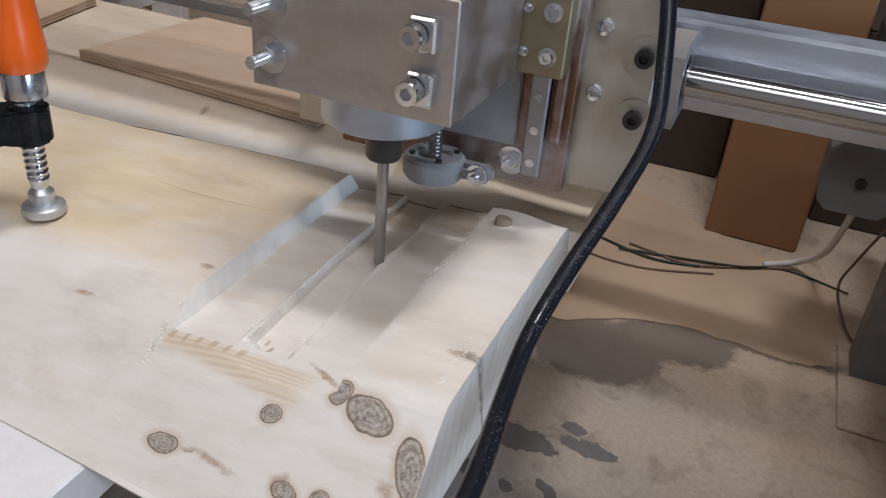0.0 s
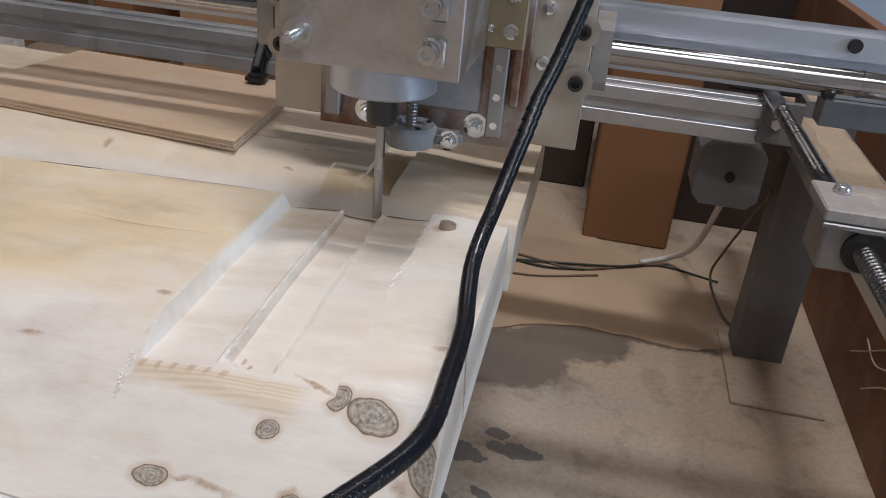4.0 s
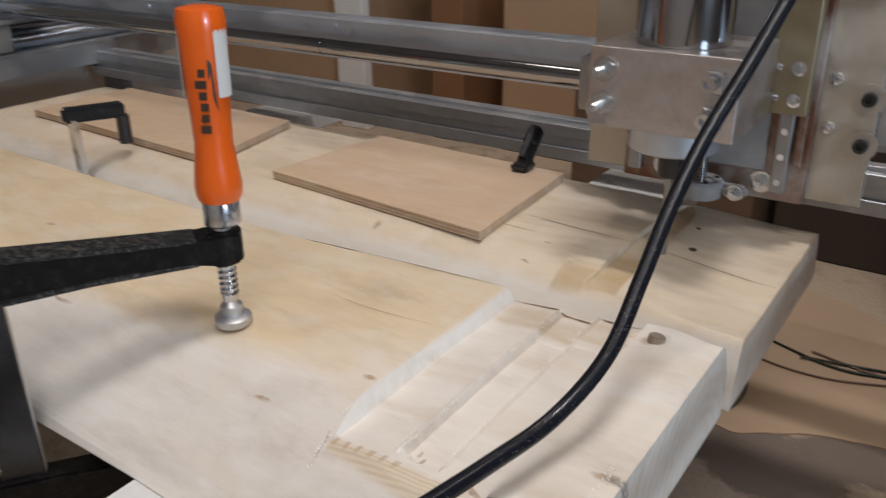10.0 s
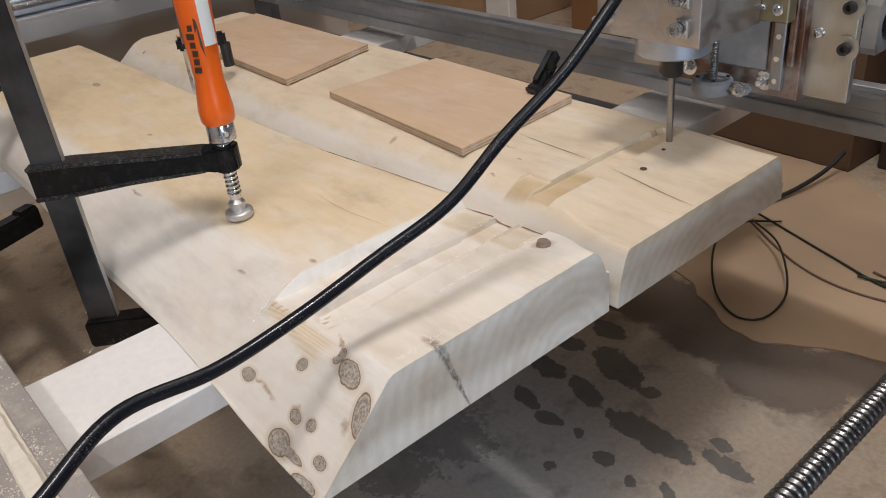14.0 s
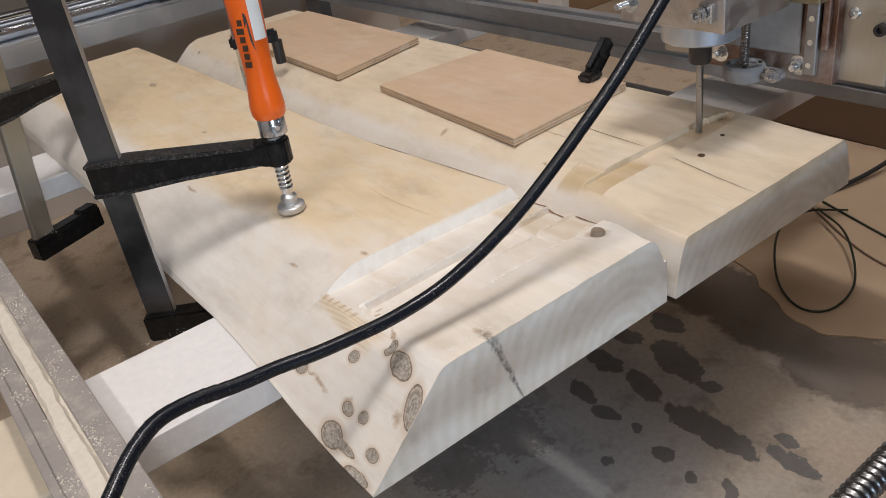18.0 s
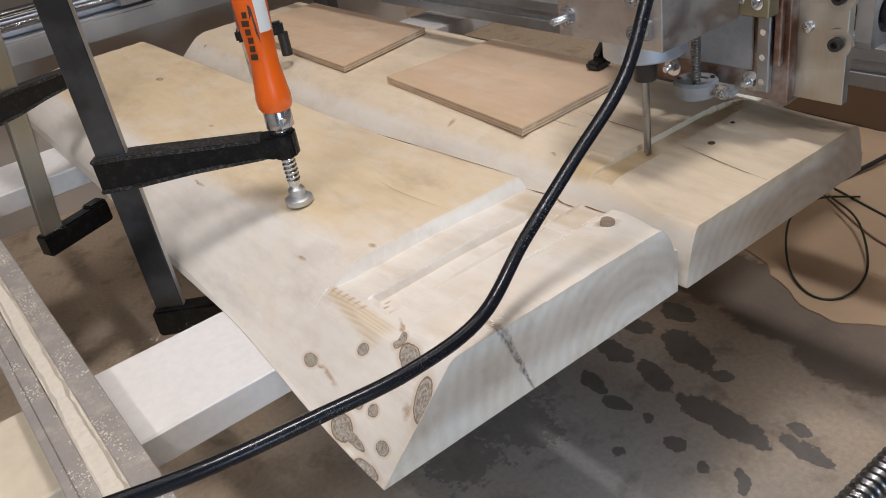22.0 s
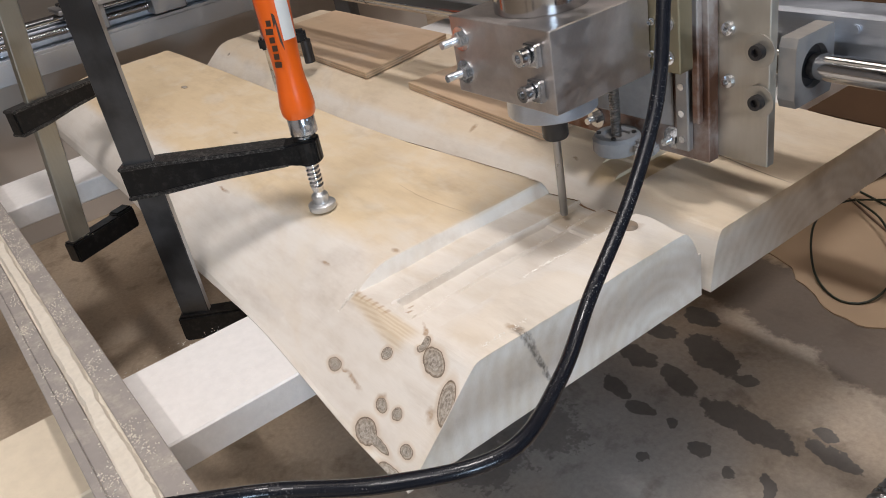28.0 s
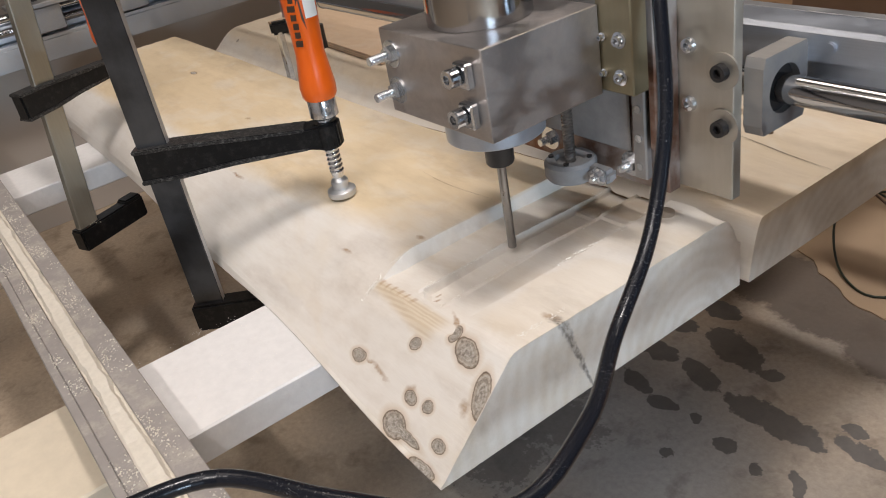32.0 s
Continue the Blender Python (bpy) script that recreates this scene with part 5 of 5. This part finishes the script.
for a in range(4):
    part("ring_screw", cyl(bmesh.new(), (0.006 + 0.0135 * math.cos(a * 1.57 + 0.6), 0.056 + 0.0135 * math.sin(a * 1.57 + 0.6), 0.3623), 0.0019, 0.0016, "z", 10), BLACK_NUT, ring)
part("z_screw", threaded(bmesh.new(), (0.006, 0.056, 0.358), 0.16, 0.0042, 0.0024, "z", 0.16, 12), TOOL_STEEL, carriage, "thin threaded Z screw", True)


def washer_bolt(x, y, z, r, parent, stud=0.010):
    n = part("hex_nut", hex_nut(bmesh.new(), (x, y - 0.0055, z), r * 0.62, 0.0055), ZINC, parent, "zinc hex nut")
    part("washer", cyl(bmesh.new(), (x, y - 0.0012, z), r, 0.0016, "y", 24, None, 0.0003), ZINC, n)
    part("stud", threaded(bmesh.new(), (x, y - 0.0055 - stud, z), stud + 0.006, r * 0.33, 0.0011, "y", 0.12, 12), ZINC, n, "", True)


washer_bolt(0.0486, 0.072, 0.3625, 0.0088, carriage, 0.006)
washer_bolt(0.0335, 0.056, 0.3550, 0.0066, carriage, 0.003)
washer_bolt(-0.030, 0.072, 0.3625, 0.0088, carriage, 0.006)
part("olive_block", box(bmesh.new(), 0.050, 0.0775, 0.046, 0.0595, 0.4235, 0.70, 0.0008), BRASS, carriage, "olive brown slide block with four bolts")
for bx, bz, br in ((0.0555, 0.4355, 0.0026), (0.0555, 0.4575, 0.0026), (0.0685, 0.4345, 0.0050), (0.0685, 0.4570, 0.0050)):
    part("slide_bolt", lathe(bmesh.new(), [(br * 0.35, 0.002), (br * 0.35, 0), (br * 0.62, 0), (br * 0.66, 0.0028), (br, 0.003), (br, 0.0042)], (bx, 0.0418, bz), "y", 16), ZINC, carriage, "small zinc bolt")

# spindle clamp block
clamp_block = part("spindle_clamp", box(bmesh.new(), -0.0495, 0.053, -0.0430, 0.0455, 0.4215, 0.4765, 0.0006), ALU_BLOCK, carriage, "milled aluminium clamp block round the spindle")
for bz in (0.4375, 0.4612):
    washer_bolt(-0.0385, -0.0430, bz, 0.0088, clamp_block, 0.012)
    hx = 0.0368
    bm = bmesh.new()
    box(bm, hx - 0.004, hx + 0.0085, -0.0490, -0.0432, bz - 0.0075, bz + 0.0075, 0.001)
    part("square_washer", bm, ZINC, clamp_block, "square zinc washer")
    bm = bmesh.new()
    lathe(bm, [(0.0028, 0.004), (0.0028, 0), (0.0052, 0), (0.0055, 0.001), (0.0055, 0.0065)], (hx, -0.0565, bz), "y", 20)
    part("socket_bolt", bm, ZINC, clamp_block, "zinc socket head bolt")

# spindle motor
spindle = thing("spindle_motor", "round polished aluminium router spindle with a steel cutter", "spindle")
bm = bmesh.new()
lathe(bm, [(0.008, 0.4010), (0.0305, 0.4010), (0.0325, 0.4025), (0.0325, 0.4212)], (0, 0, 0), "z", 48)
part("nose", bm, ALU, spindle, "turned aluminium nose", True)
part("body", lathe(bmesh.new(), [(0.0325, 0.4768), (0.0325, 0.60), (0.0325, 0.70), (0.025, 0.705)], (0, 0, 0), "z", 48), CHROME, spindle, "polished cylindrical body", True)
part("collet_nut", lathe(bmesh.new(), [(0.0055, 0.3790), (0.0086, 0.3790), (0.0096, 0.3808), (0.0096, 0.4009)], (0, 0, 0), "z", 28), BLACK_NUT, spindle, "black collet nut", True)
bm = bmesh.new()
lathe(bm, [(0.0026, 0.3138), (0.0030, 0.3143), (0.0031, 0.345), (0.0031, 0.380)], (0, 0, 0), "z", 16)
part("cutter", bm, TOOL_STEEL, spindle, "slim straight steel cutter", True)


# ---- things on the floor and behind ----
STRING = plain("pale_string", (0.50, 0.42, 0.32), 0.9, 0.15)


def wire(pts, r, material, label):
    bm = bmesh.new()
    sweep(bm, smooth_line(pts, 60), r, 8)
    return tagged(part("wire", bm, material, None, "", True), label, "wire", "loose wires")


wire([(-0.13, 1.02, 0.006), (-0.05, 1.038, 0.005), (0.03, 1.056, 0.006), (0.09, 1.085, 0.004), (0.17, 1.06, 0.005)], 0.0018, WIRE_GREEN, "thin dark green wire lying on the floor")
wire([(-0.12, 1.045, 0.004), (-0.03, 1.03, 0.004), (0.05, 1.07, 0.004), (0.10, 1.09, 0.006)], 0.0020, WIRE_BROWN, "thin brown wire lying on the floor")
wire([(0.06, 1.08, 0.006), (0.10, 1.10, 0.012), (0.125, 1.05, 0.06), (0.128, 0.96, 0.16), (0.124, 0.925, 0.205)], 0.0044, WIRE_WHITE, "white cable hanging from the motor")
wire([(0.17, 0.90, 0.21), (0.155, 1.0, 0.08), (0.15, 1.02, 0.03), (0.165, 0.97, 0.006), (0.18, 0.93, 0.005)], 0.0018, WIRE_BROWN, "thin brown wire hanging from the motor")
wire([(-0.279, 1.094, 0.006), (-0.308, 1.033, 0.02), (-0.296, 0.945, 0.03), (-0.251, 0.874, 0.01), (-0.201, 0.842, 0.004), (-0.169, 0.86, 0.006), (-0.17, 0.911, 0.02), (-0.228, 0.992, 0.03), (-0.30, 1.05, 0.02)], 0.0015, WIRE_GREEN, "dark green wire loop on the floor")
wire([(-0.32, 1.10, 0.004), (-0.184, 1.05, 0.004), (-0.089, 1.018, 0.005), (-0.02, 1.03, 0.004)], 0.0018, WIRE_GREEN, "thin dark green wire lying on the floor")
wire([(-0.33, 1.08, 0.004), (-0.20, 1.00, 0.004), (-0.10, 0.985, 0.004), (0.0, 1.02, 0.004)], 0.0016, WIRE_BROWN, "thin brown wire lying on the floor")


wire([(-0.345, 1.10, 0.006), (-0.325, 1.14, 0.008), (-0.310, 1.20, 0.012), (-0.299, 1.26, 0.022), (-0.292, 1.305, 0.040)], 0.0036, DARK, "short black cable end lying on the tan sheet")


def carton(x0, x1, y0, y1, z1, material, label, z0=0.0, turn=0.0):
    th = thing("cardboard_box", label, "box", "cardboard boxes", at=((x0 + x1) / 2, (y0 + y1) / 2, z0))
    th.rotation_euler = (0, 0, radians(turn))
    w, d, h = (x1 - x0) / 2, (y1 - y0) / 2, z1 - z0
    part("box_body", box(bmesh.new(), -w, w, -d, d, 0, h - 0.004, 0.003), material, th)
    part("flap", box(bmesh.new(), -w, w, -d, -0.002, h - 0.004, h, 0.001), material, th)
    part("flap", box(bmesh.new(), -w, w, 0.002, d, h - 0.004, h, 0.001), material, th)
    return th


carton(-0.03, 0.10, 1.15, 1.45, 0.42, CARTON, "tall plain brown cardboard box on the floor")
carton(0.10, 0.45, 1.60, 1.95, 0.75, plain("dark_crate", (0.035, 0.024, 0.018), 0.8, 0.2, 9), "dark brown box against the wall", 0, 6)
carton(-0.95, -0.60, 1.62, 2.0, 0.45, CARTON_PALE, "pale brown cardboard box against the wall")
carton(-1.95, -1.42, 1.62, 2.0, 0.62, CARTON_PALE, "cardboard box with dark print against the wall")
carton(-1.15, -1.06, 1.62, 1.9, 0.7, CARTON, "narrow brown cardboard box")
# two dark blocks added to blacken the background; no boxes known there
DARK_FILL = plain("dark_fill", (0.045, 0.030, 0.022), 0.8, 0.2, 9)
carton(-0.260, -0.038, 1.36, 1.62, 0.45, DARK_FILL, "dark block added to fill the black area beside the cardboard box")
carton(0.112, 0.28, 1.28, 1.55, 0.30, DARK_FILL, "dark block added to fill the black area behind the motor")
th = thing("white_panel", "narrow white panel leaning at the wall", "panel")
part("panel", box(bmesh.new(), -1.42, -1.33, 1.58, 1.61, 0, 0.9, 0.002), WHITE_PAINT, th)
th = thing("white_panel", "pale blue panel behind the gantry", "panel")
part("panel", box(bmesh.new(), 0.32, 0.75, 1.50, 1.52, 0.0, 0.60, 0.002), plain("pale_blue_panel", (0.30, 0.35, 0.43), 0.5, 0.06, 6), th)
th = thing("cardboard_sheet", "tan cardboard sheet with a ragged edge on the floor", "sheet")
rnd = random.Random(8)
torn = [(0.160, 1.062), (0.071, 1.105), (-0.016, 1.155), (-0.103, 1.213), (-0.198, 1.250), (-0.276, 1.310), (-0.350, 1.318), (-0.62, 1.32)]
front = [(-0.62, 0.93), (-0.45, 0.90), (-0.310, 0.883), (-0.265, 0.858), (-0.221, 0.834), (-0.190, 0.818), (-0.157, 0.816), (-0.130, 0.826), (-0.105, 0.846), (-0.04, 0.872), (0.045, 0.874), (0.12, 0.866), (0.150, 0.88)]
ragged = [(x + rnd.uniform(-0.003, 0.003), y + rnd.uniform(-0.003, 0.003)) for side in (front, torn) for x, y, _ in smooth_line([(*q, 0) for q in side], 60)]
part("sheet", slab(bmesh.new(), ragged, 0.0003, 0.0022), CARD_SHEET, th)
carton(-0.62, -0.280, 1.325, 1.58, 0.30, plain("dusty_brown_cardboard", (0.14, 0.085, 0.052), 0.85, 0.2, 12, 0.1), "brown cardboard box on the floor behind the machine", 0, -3)

for pts in ([(0.2842, 0.83, 0.060), (0.2838, 0.79, 0.085), (0.2842, 0.74, 0.118), (0.2838, 0.70, 0.135)], [(0.2842, 0.80, 0.095), (0.2838, 0.76, 0.088), (0.2842, 0.72, 0.105)], [(0.2842, 0.77, 0.050), (0.2838, 0.72, 0.085), (0.2842, 0.68, 0.10)]):
    wire(pts, 0.0009, STRING, "pale thin string stuck to the brown panel")

# wood fibres torn up along the pocket ridges
verts, faces = [], []
rnd = random.Random(12)
for rx, y0, y1, n in ((-0.1385, 0.33, 0.445, 500), (-0.1725, 0.27, 0.445, 1000), (-0.2005, 0.265, 0.445, 900), (-0.2415, 0.238, 0.275, 260), (-0.097, 0.262, 0.30, 160)):
    for _ in range(n):
        x, y = rx + rnd.gauss(0, 0.0011), rnd.uniform(y0, y1)
        if noise.noise((y * 130, rx * 40, 3)) < rnd.uniform(-0.35, 0.45):
            continue
        z = max(near_height(x - 0.002, y), near_height(x + 0.002, y)) + 0.0002
        a, l, w = rnd.uniform(0, 6.28), rnd.uniform(0.0004, 0.0014), rnd.uniform(0.00015, 0.00045)
        dx, dy, up = math.cos(a), math.sin(a), rnd.uniform(0.0001, 0.0006)
        b = len(verts)
        verts += [(x - dy * w, y + dx * w, z), (x + dy * w, y - dx * w, z), (x + dx * l + dy * w * 0.4, y + dy * l - dx * w * 0.4, z + up), (x + dx * l - dy * w * 0.4, y + dy * l + dx * w * 0.4, z + up)]
        faces += [(b, b + 1, b + 2, b + 3)]
me = bpy.data.meshes.new("wood_fibres")
me.from_pydata(verts, [], faces)
me.materials.append(FUZZ)
tagged(new("wood_fibres", me), "torn pale wood fibres along the milled steps", "fibres", kind="stuff")

# ---- hanging cable ----
CABLE = [
    (0, [(-0.057, 0.429, 0.475), (-0.049, 0.406, 0.444), (-0.044, 0.381, 0.415), (-0.051, 0.351, 0.389), (-0.06, 0.32, 0.367), (-0.066, 0.286, 0.348), (-0.063, 0.247, 0.345), (-0.058, 0.208, 0.345), (-0.055, 0.169, 0.345)]),
    (2, [(-0.045, 0.406, 0.478), (-0.042, 0.383, 0.445), (-0.051, 0.359, 0.415), (-0.067, 0.333, 0.389), (-0.076, 0.305, 0.364), (-0.076, 0.269, 0.348), (-0.072, 0.229, 0.344), (-0.073, 0.19, 0.345), (-0.086, 0.152, 0.345)]),
    (3, [(-0.053, 0.416, 0.476), (-0.057, 0.393, 0.442), (-0.067, 0.369, 0.411), (-0.079, 0.342, 0.382), (-0.087, 0.31, 0.359), (-0.084, 0.271, 0.345), (-0.082, 0.23, 0.344), (-0.083, 0.19, 0.345), (-0.099, 0.152, 0.345)]),
    (6, [(-0.069, 0.422, 0.474), (-0.081, 0.402, 0.436), (-0.095, 0.377, 0.4), (-0.1, 0.35, 0.365), (-0.095, 0.311, 0.345), (-0.091, 0.266, 0.345), (-0.095, 0.221, 0.345), (-0.113, 0.18, 0.345), (-0.139, 0.143, 0.345)]),
    (8, [(-0.08, 0.422, 0.476), (-0.091, 0.401, 0.438), (-0.102, 0.377, 0.402), (-0.102, 0.349, 0.367), (-0.097, 0.315, 0.343), (-0.097, 0.27, 0.345), (-0.106, 0.227, 0.345), (-0.123, 0.185, 0.345), (-0.139, 0.143, 0.345)]),
    (9, [(-0.084, 0.436, 0.491), (-0.099, 0.413, 0.456), (-0.111, 0.387, 0.422), (-0.111, 0.36, 0.388), (-0.108, 0.328, 0.357), (-0.11, 0.288, 0.344), (-0.118, 0.244, 0.345), (-0.129, 0.202, 0.345), (-0.144, 0.16, 0.345)]),
    (10, [(-0.087, 0.462, 0.523), (-0.097, 0.438, 0.489), (-0.107, 0.412, 0.456), (-0.112, 0.384, 0.425), (-0.113, 0.353, 0.395), (-0.114, 0.32, 0.368), (-0.123, 0.283, 0.35), (-0.134, 0.242, 0.345), (-0.143, 0.2, 0.345)]),
    (10.5, [(-0.088, 0.465, 0.541), (-0.091, 0.442, 0.503), (-0.103, 0.413, 0.471), (-0.113, 0.381, 0.441), (-0.117, 0.347, 0.412), (-0.116, 0.312, 0.384), (-0.122, 0.273, 0.365), (-0.132, 0.23, 0.355), (-0.14, 0.186, 0.351)]),
    (11, [(-0.087, 0.458, 0.533), (-0.09, 0.429, 0.494), (-0.101, 0.394, 0.462), (-0.109, 0.356, 0.432), (-0.11, 0.316, 0.404), (-0.111, 0.273, 0.381), (-0.117, 0.226, 0.368), (-0.12, 0.178, 0.364), (-0.119, 0.129, 0.364)]),
    (12, [(-0.096, 0.466, 0.512), (-0.108, 0.426, 0.473), (-0.122, 0.381, 0.442), (-0.125, 0.336, 0.407), (-0.127, 0.286, 0.381), (-0.133, 0.231, 0.367), (-0.131, 0.175, 0.357), (-0.129, 0.118, 0.36), (-0.112, 0.066, 0.36)]),
    (13, [(-0.097, 0.469, 0.506), (-0.107, 0.428, 0.464), (-0.118, 0.38, 0.43), (-0.124, 0.33, 0.398), (-0.127, 0.275, 0.374), (-0.129, 0.218, 0.359), (-0.13, 0.158, 0.357), (-0.127, 0.099, 0.363), (-0.097, 0.051, 0.352)]),
    (14, [(-0.093, 0.465, 0.498), (-0.102, 0.424, 0.459), (-0.113, 0.378, 0.427), (-0.117, 0.33, 0.397), (-0.125, 0.276, 0.379), (-0.127, 0.221, 0.366), (-0.126, 0.164, 0.36), (-0.123, 0.108, 0.366), (-0.099, 0.058, 0.358)]),
    (16.5, [(-0.095, 0.466, 0.49), (-0.105, 0.424, 0.45), (-0.114, 0.376, 0.417), (-0.118, 0.326, 0.386), (-0.122, 0.271, 0.366), (-0.127, 0.213, 0.356), (-0.133, 0.155, 0.361), (-0.127, 0.097, 0.364), (-0.093, 0.054, 0.345)]),
    (19, [(-0.1, 0.466, 0.482), (-0.104, 0.426, 0.439), (-0.108, 0.381, 0.4), (-0.108, 0.332, 0.367), (-0.111, 0.276, 0.347), (-0.116, 0.217, 0.345), (-0.123, 0.158, 0.345), (-0.125, 0.1, 0.353), (-0.095, 0.053, 0.345)]),
    (20, [(-0.099, 0.456, 0.481), (-0.101, 0.418, 0.437), (-0.105, 0.373, 0.401), (-0.101, 0.327, 0.365), (-0.099, 0.274, 0.346), (-0.101, 0.215, 0.345), (-0.102, 0.157, 0.345), (-0.117, 0.102, 0.349), (-0.096, 0.052, 0.345)]),
    (21, [(-0.089, 0.45, 0.483), (-0.088, 0.415, 0.439), (-0.091, 0.371, 0.403), (-0.095, 0.323, 0.373), (-0.091, 0.274, 0.346), (-0.091, 0.218, 0.345), (-0.09, 0.162, 0.345), (-0.103, 0.107, 0.348), (-0.095, 0.053, 0.355)]),
    (22, [(-0.099, 0.442, 0.484), (-0.093, 0.409, 0.44), (-0.096, 0.366, 0.403), (-0.096, 0.32, 0.368), (-0.082, 0.271, 0.346), (-0.075, 0.215, 0.345), (-0.082, 0.159, 0.345), (-0.089, 0.103, 0.347), (-0.091, 0.05, 0.358)]),
    (23, [(-0.092, 0.435, 0.485), (-0.088, 0.402, 0.439), (-0.085, 0.361, 0.399), (-0.079, 0.317, 0.362), (-0.062, 0.267, 0.345), (-0.056, 0.211, 0.345), (-0.067, 0.155, 0.345), (-0.084, 0.1, 0.346), (-0.087, 0.046, 0.36)]),
    (24, [(-0.084, 0.426, 0.49), (-0.077, 0.396, 0.444), (-0.075, 0.356, 0.404), (-0.069, 0.313, 0.367), (-0.056, 0.265, 0.344), (-0.043, 0.213, 0.345), (-0.059, 0.158, 0.345), (-0.076, 0.105, 0.346), (-0.083, 0.052, 0.361)]),
    (25, [(-0.079, 0.419, 0.493), (-0.065, 0.387, 0.446), (-0.062, 0.351, 0.403), (-0.062, 0.312, 0.367), (-0.04, 0.264, 0.346), (-0.028, 0.207, 0.345), (-0.057, 0.159, 0.344), (-0.077, 0.106, 0.351), (-0.084, 0.055, 0.37)]),
    (25.5, [(-0.085, 0.416, 0.495), (-0.081, 0.383, 0.449), (-0.073, 0.348, 0.406), (-0.058, 0.311, 0.367), (-0.038, 0.262, 0.347), (-0.028, 0.208, 0.345), (-0.051, 0.157, 0.344), (-0.074, 0.106, 0.353), (-0.084, 0.056, 0.374)]),
    (28, [(-0.075, 0.408, 0.496), (-0.062, 0.384, 0.445), (-0.053, 0.348, 0.4), (-0.045, 0.305, 0.362), (-0.023, 0.258, 0.344), (-0.002, 0.204, 0.345), (-0.027, 0.153, 0.345), (-0.066, 0.11, 0.344), (-0.076, 0.058, 0.365)]),
    (29, [(-0.075, 0.4, 0.497), (-0.066, 0.376, 0.446), (-0.046, 0.342, 0.402), (-0.043, 0.303, 0.361), (-0.02, 0.255, 0.344), (0.002, 0.2, 0.345), (-0.024, 0.148, 0.345), (-0.062, 0.106, 0.346), (-0.079, 0.057, 0.367)]),
    (30, [(-0.08, 0.392, 0.499), (-0.065, 0.369, 0.448), (-0.052, 0.337, 0.403), (-0.041, 0.301, 0.36), (-0.017, 0.251, 0.345), (0.005, 0.192, 0.345), (-0.026, 0.145, 0.345), (-0.069, 0.107, 0.348), (-0.082, 0.056, 0.369)]),
    (31, [(-0.086, 0.388, 0.493), (-0.074, 0.366, 0.436), (-0.051, 0.333, 0.39), (-0.042, 0.291, 0.352), (-0.011, 0.238, 0.345), (0.009, 0.178, 0.345), (-0.036, 0.132, 0.345), (-0.082, 0.093, 0.347), (-0.094, 0.042, 0.362)]),
    (32, [(-0.092, 0.383, 0.486), (-0.072, 0.362, 0.428), (-0.056, 0.329, 0.376), (-0.039, 0.281, 0.344), (-0.003, 0.224, 0.345), (0.009, 0.164, 0.345), (-0.046, 0.119, 0.345), (-0.1, 0.082, 0.346), (-0.106, 0.027, 0.355)]),
]
LINKS, LINK = 98, 0.0064
cable = thing("cable", "thick black rubber cable hanging from the carriage", "cable")
link_bm = bmesh.new()
rims = [[link_bm.verts.new((0.0042 * math.cos(k * math.pi / 8), 0.0042 * math.sin(k * math.pi / 8), z)) for k in range(16)] for z in (-0.0008, LINK + 0.0008)]
for k in range(16):
    link_bm.faces.new((rims[0][k], rims[0][(k + 1) % 16], rims[1][(k + 1) % 16], rims[1][k]))
first = part("cable_link", link_bm, RUBBER, cable, "", True)
links = [first]
for i in range(LINKS - 1):
    ob = new("cable_link", first.data)
    ob.parent = cable
    links.append(ob)


def tip_place(t):
    """Where the cutter is over the timber."""
    y = 0.3565 + 0.0207 * t if t < 15.2 else 0.6712 - 0.0206 * (t - 15.8)
    if 15.2 <= t < 15.8:
        y = 0.6712
    return -0.175 - 0.016 * ease((t - 15.2) / 0.6), min(y, 0.6712)


def cable_points(P):
    """The cable's joints: equal steps from its upper end along a smooth curve."""
    P = np.array(P, float)
    over = P[0] + (P[0] - P[1]) / np.linalg.norm(P[0] - P[1]) * 0.05
    D = smooth_line(np.vstack([over, P, P[-1] + (P[-1] - P[-2])]), 400)
    out, acc = [D[0]], 0.0
    for a, b in zip(D, D[1:]):
        d = np.linalg.norm(b - a)
        while acc + d >= LINK and len(out) <= LINKS:
            u = (LINK - acc) / d
            a = a + (b - a) * u
            out.append(a)
            d, acc = np.linalg.norm(b - a), 0.0
        acc += d
    step = out[-1] - out[-2]
    while len(out) <= LINKS:
        out.append(out[-1] + step)
    return out


def motions():
    times = [i * 1.0 for i in range(15)] + [14.8, 15.2, 15.5, 15.8, 16.2] + [17.0 + i for i in range(16)]
    offs = {t: tip_place(t) for t in times}
    walk(gantry, [(t, pose(0, offs[t][1], 0)) for t in times])
    walk(carriage, [(t, pose(*offs[t], 0)) for t in times])
    walk(spindle, [(t, pose(*offs[t], 0)) for t in times])
    joints = [(t, cable_points(P)) for t, P in CABLE]
    for i, ob in enumerate(links):
        rows = []
        for t, J in joints:
            a, b = Vector(J[i]), Vector(J[i + 1])
            rows.append((t, Matrix.Translation(a) @ (b - a).to_track_quat("Z", "Y").to_matrix().to_4x4()))
        walk(ob, rows)


motions()
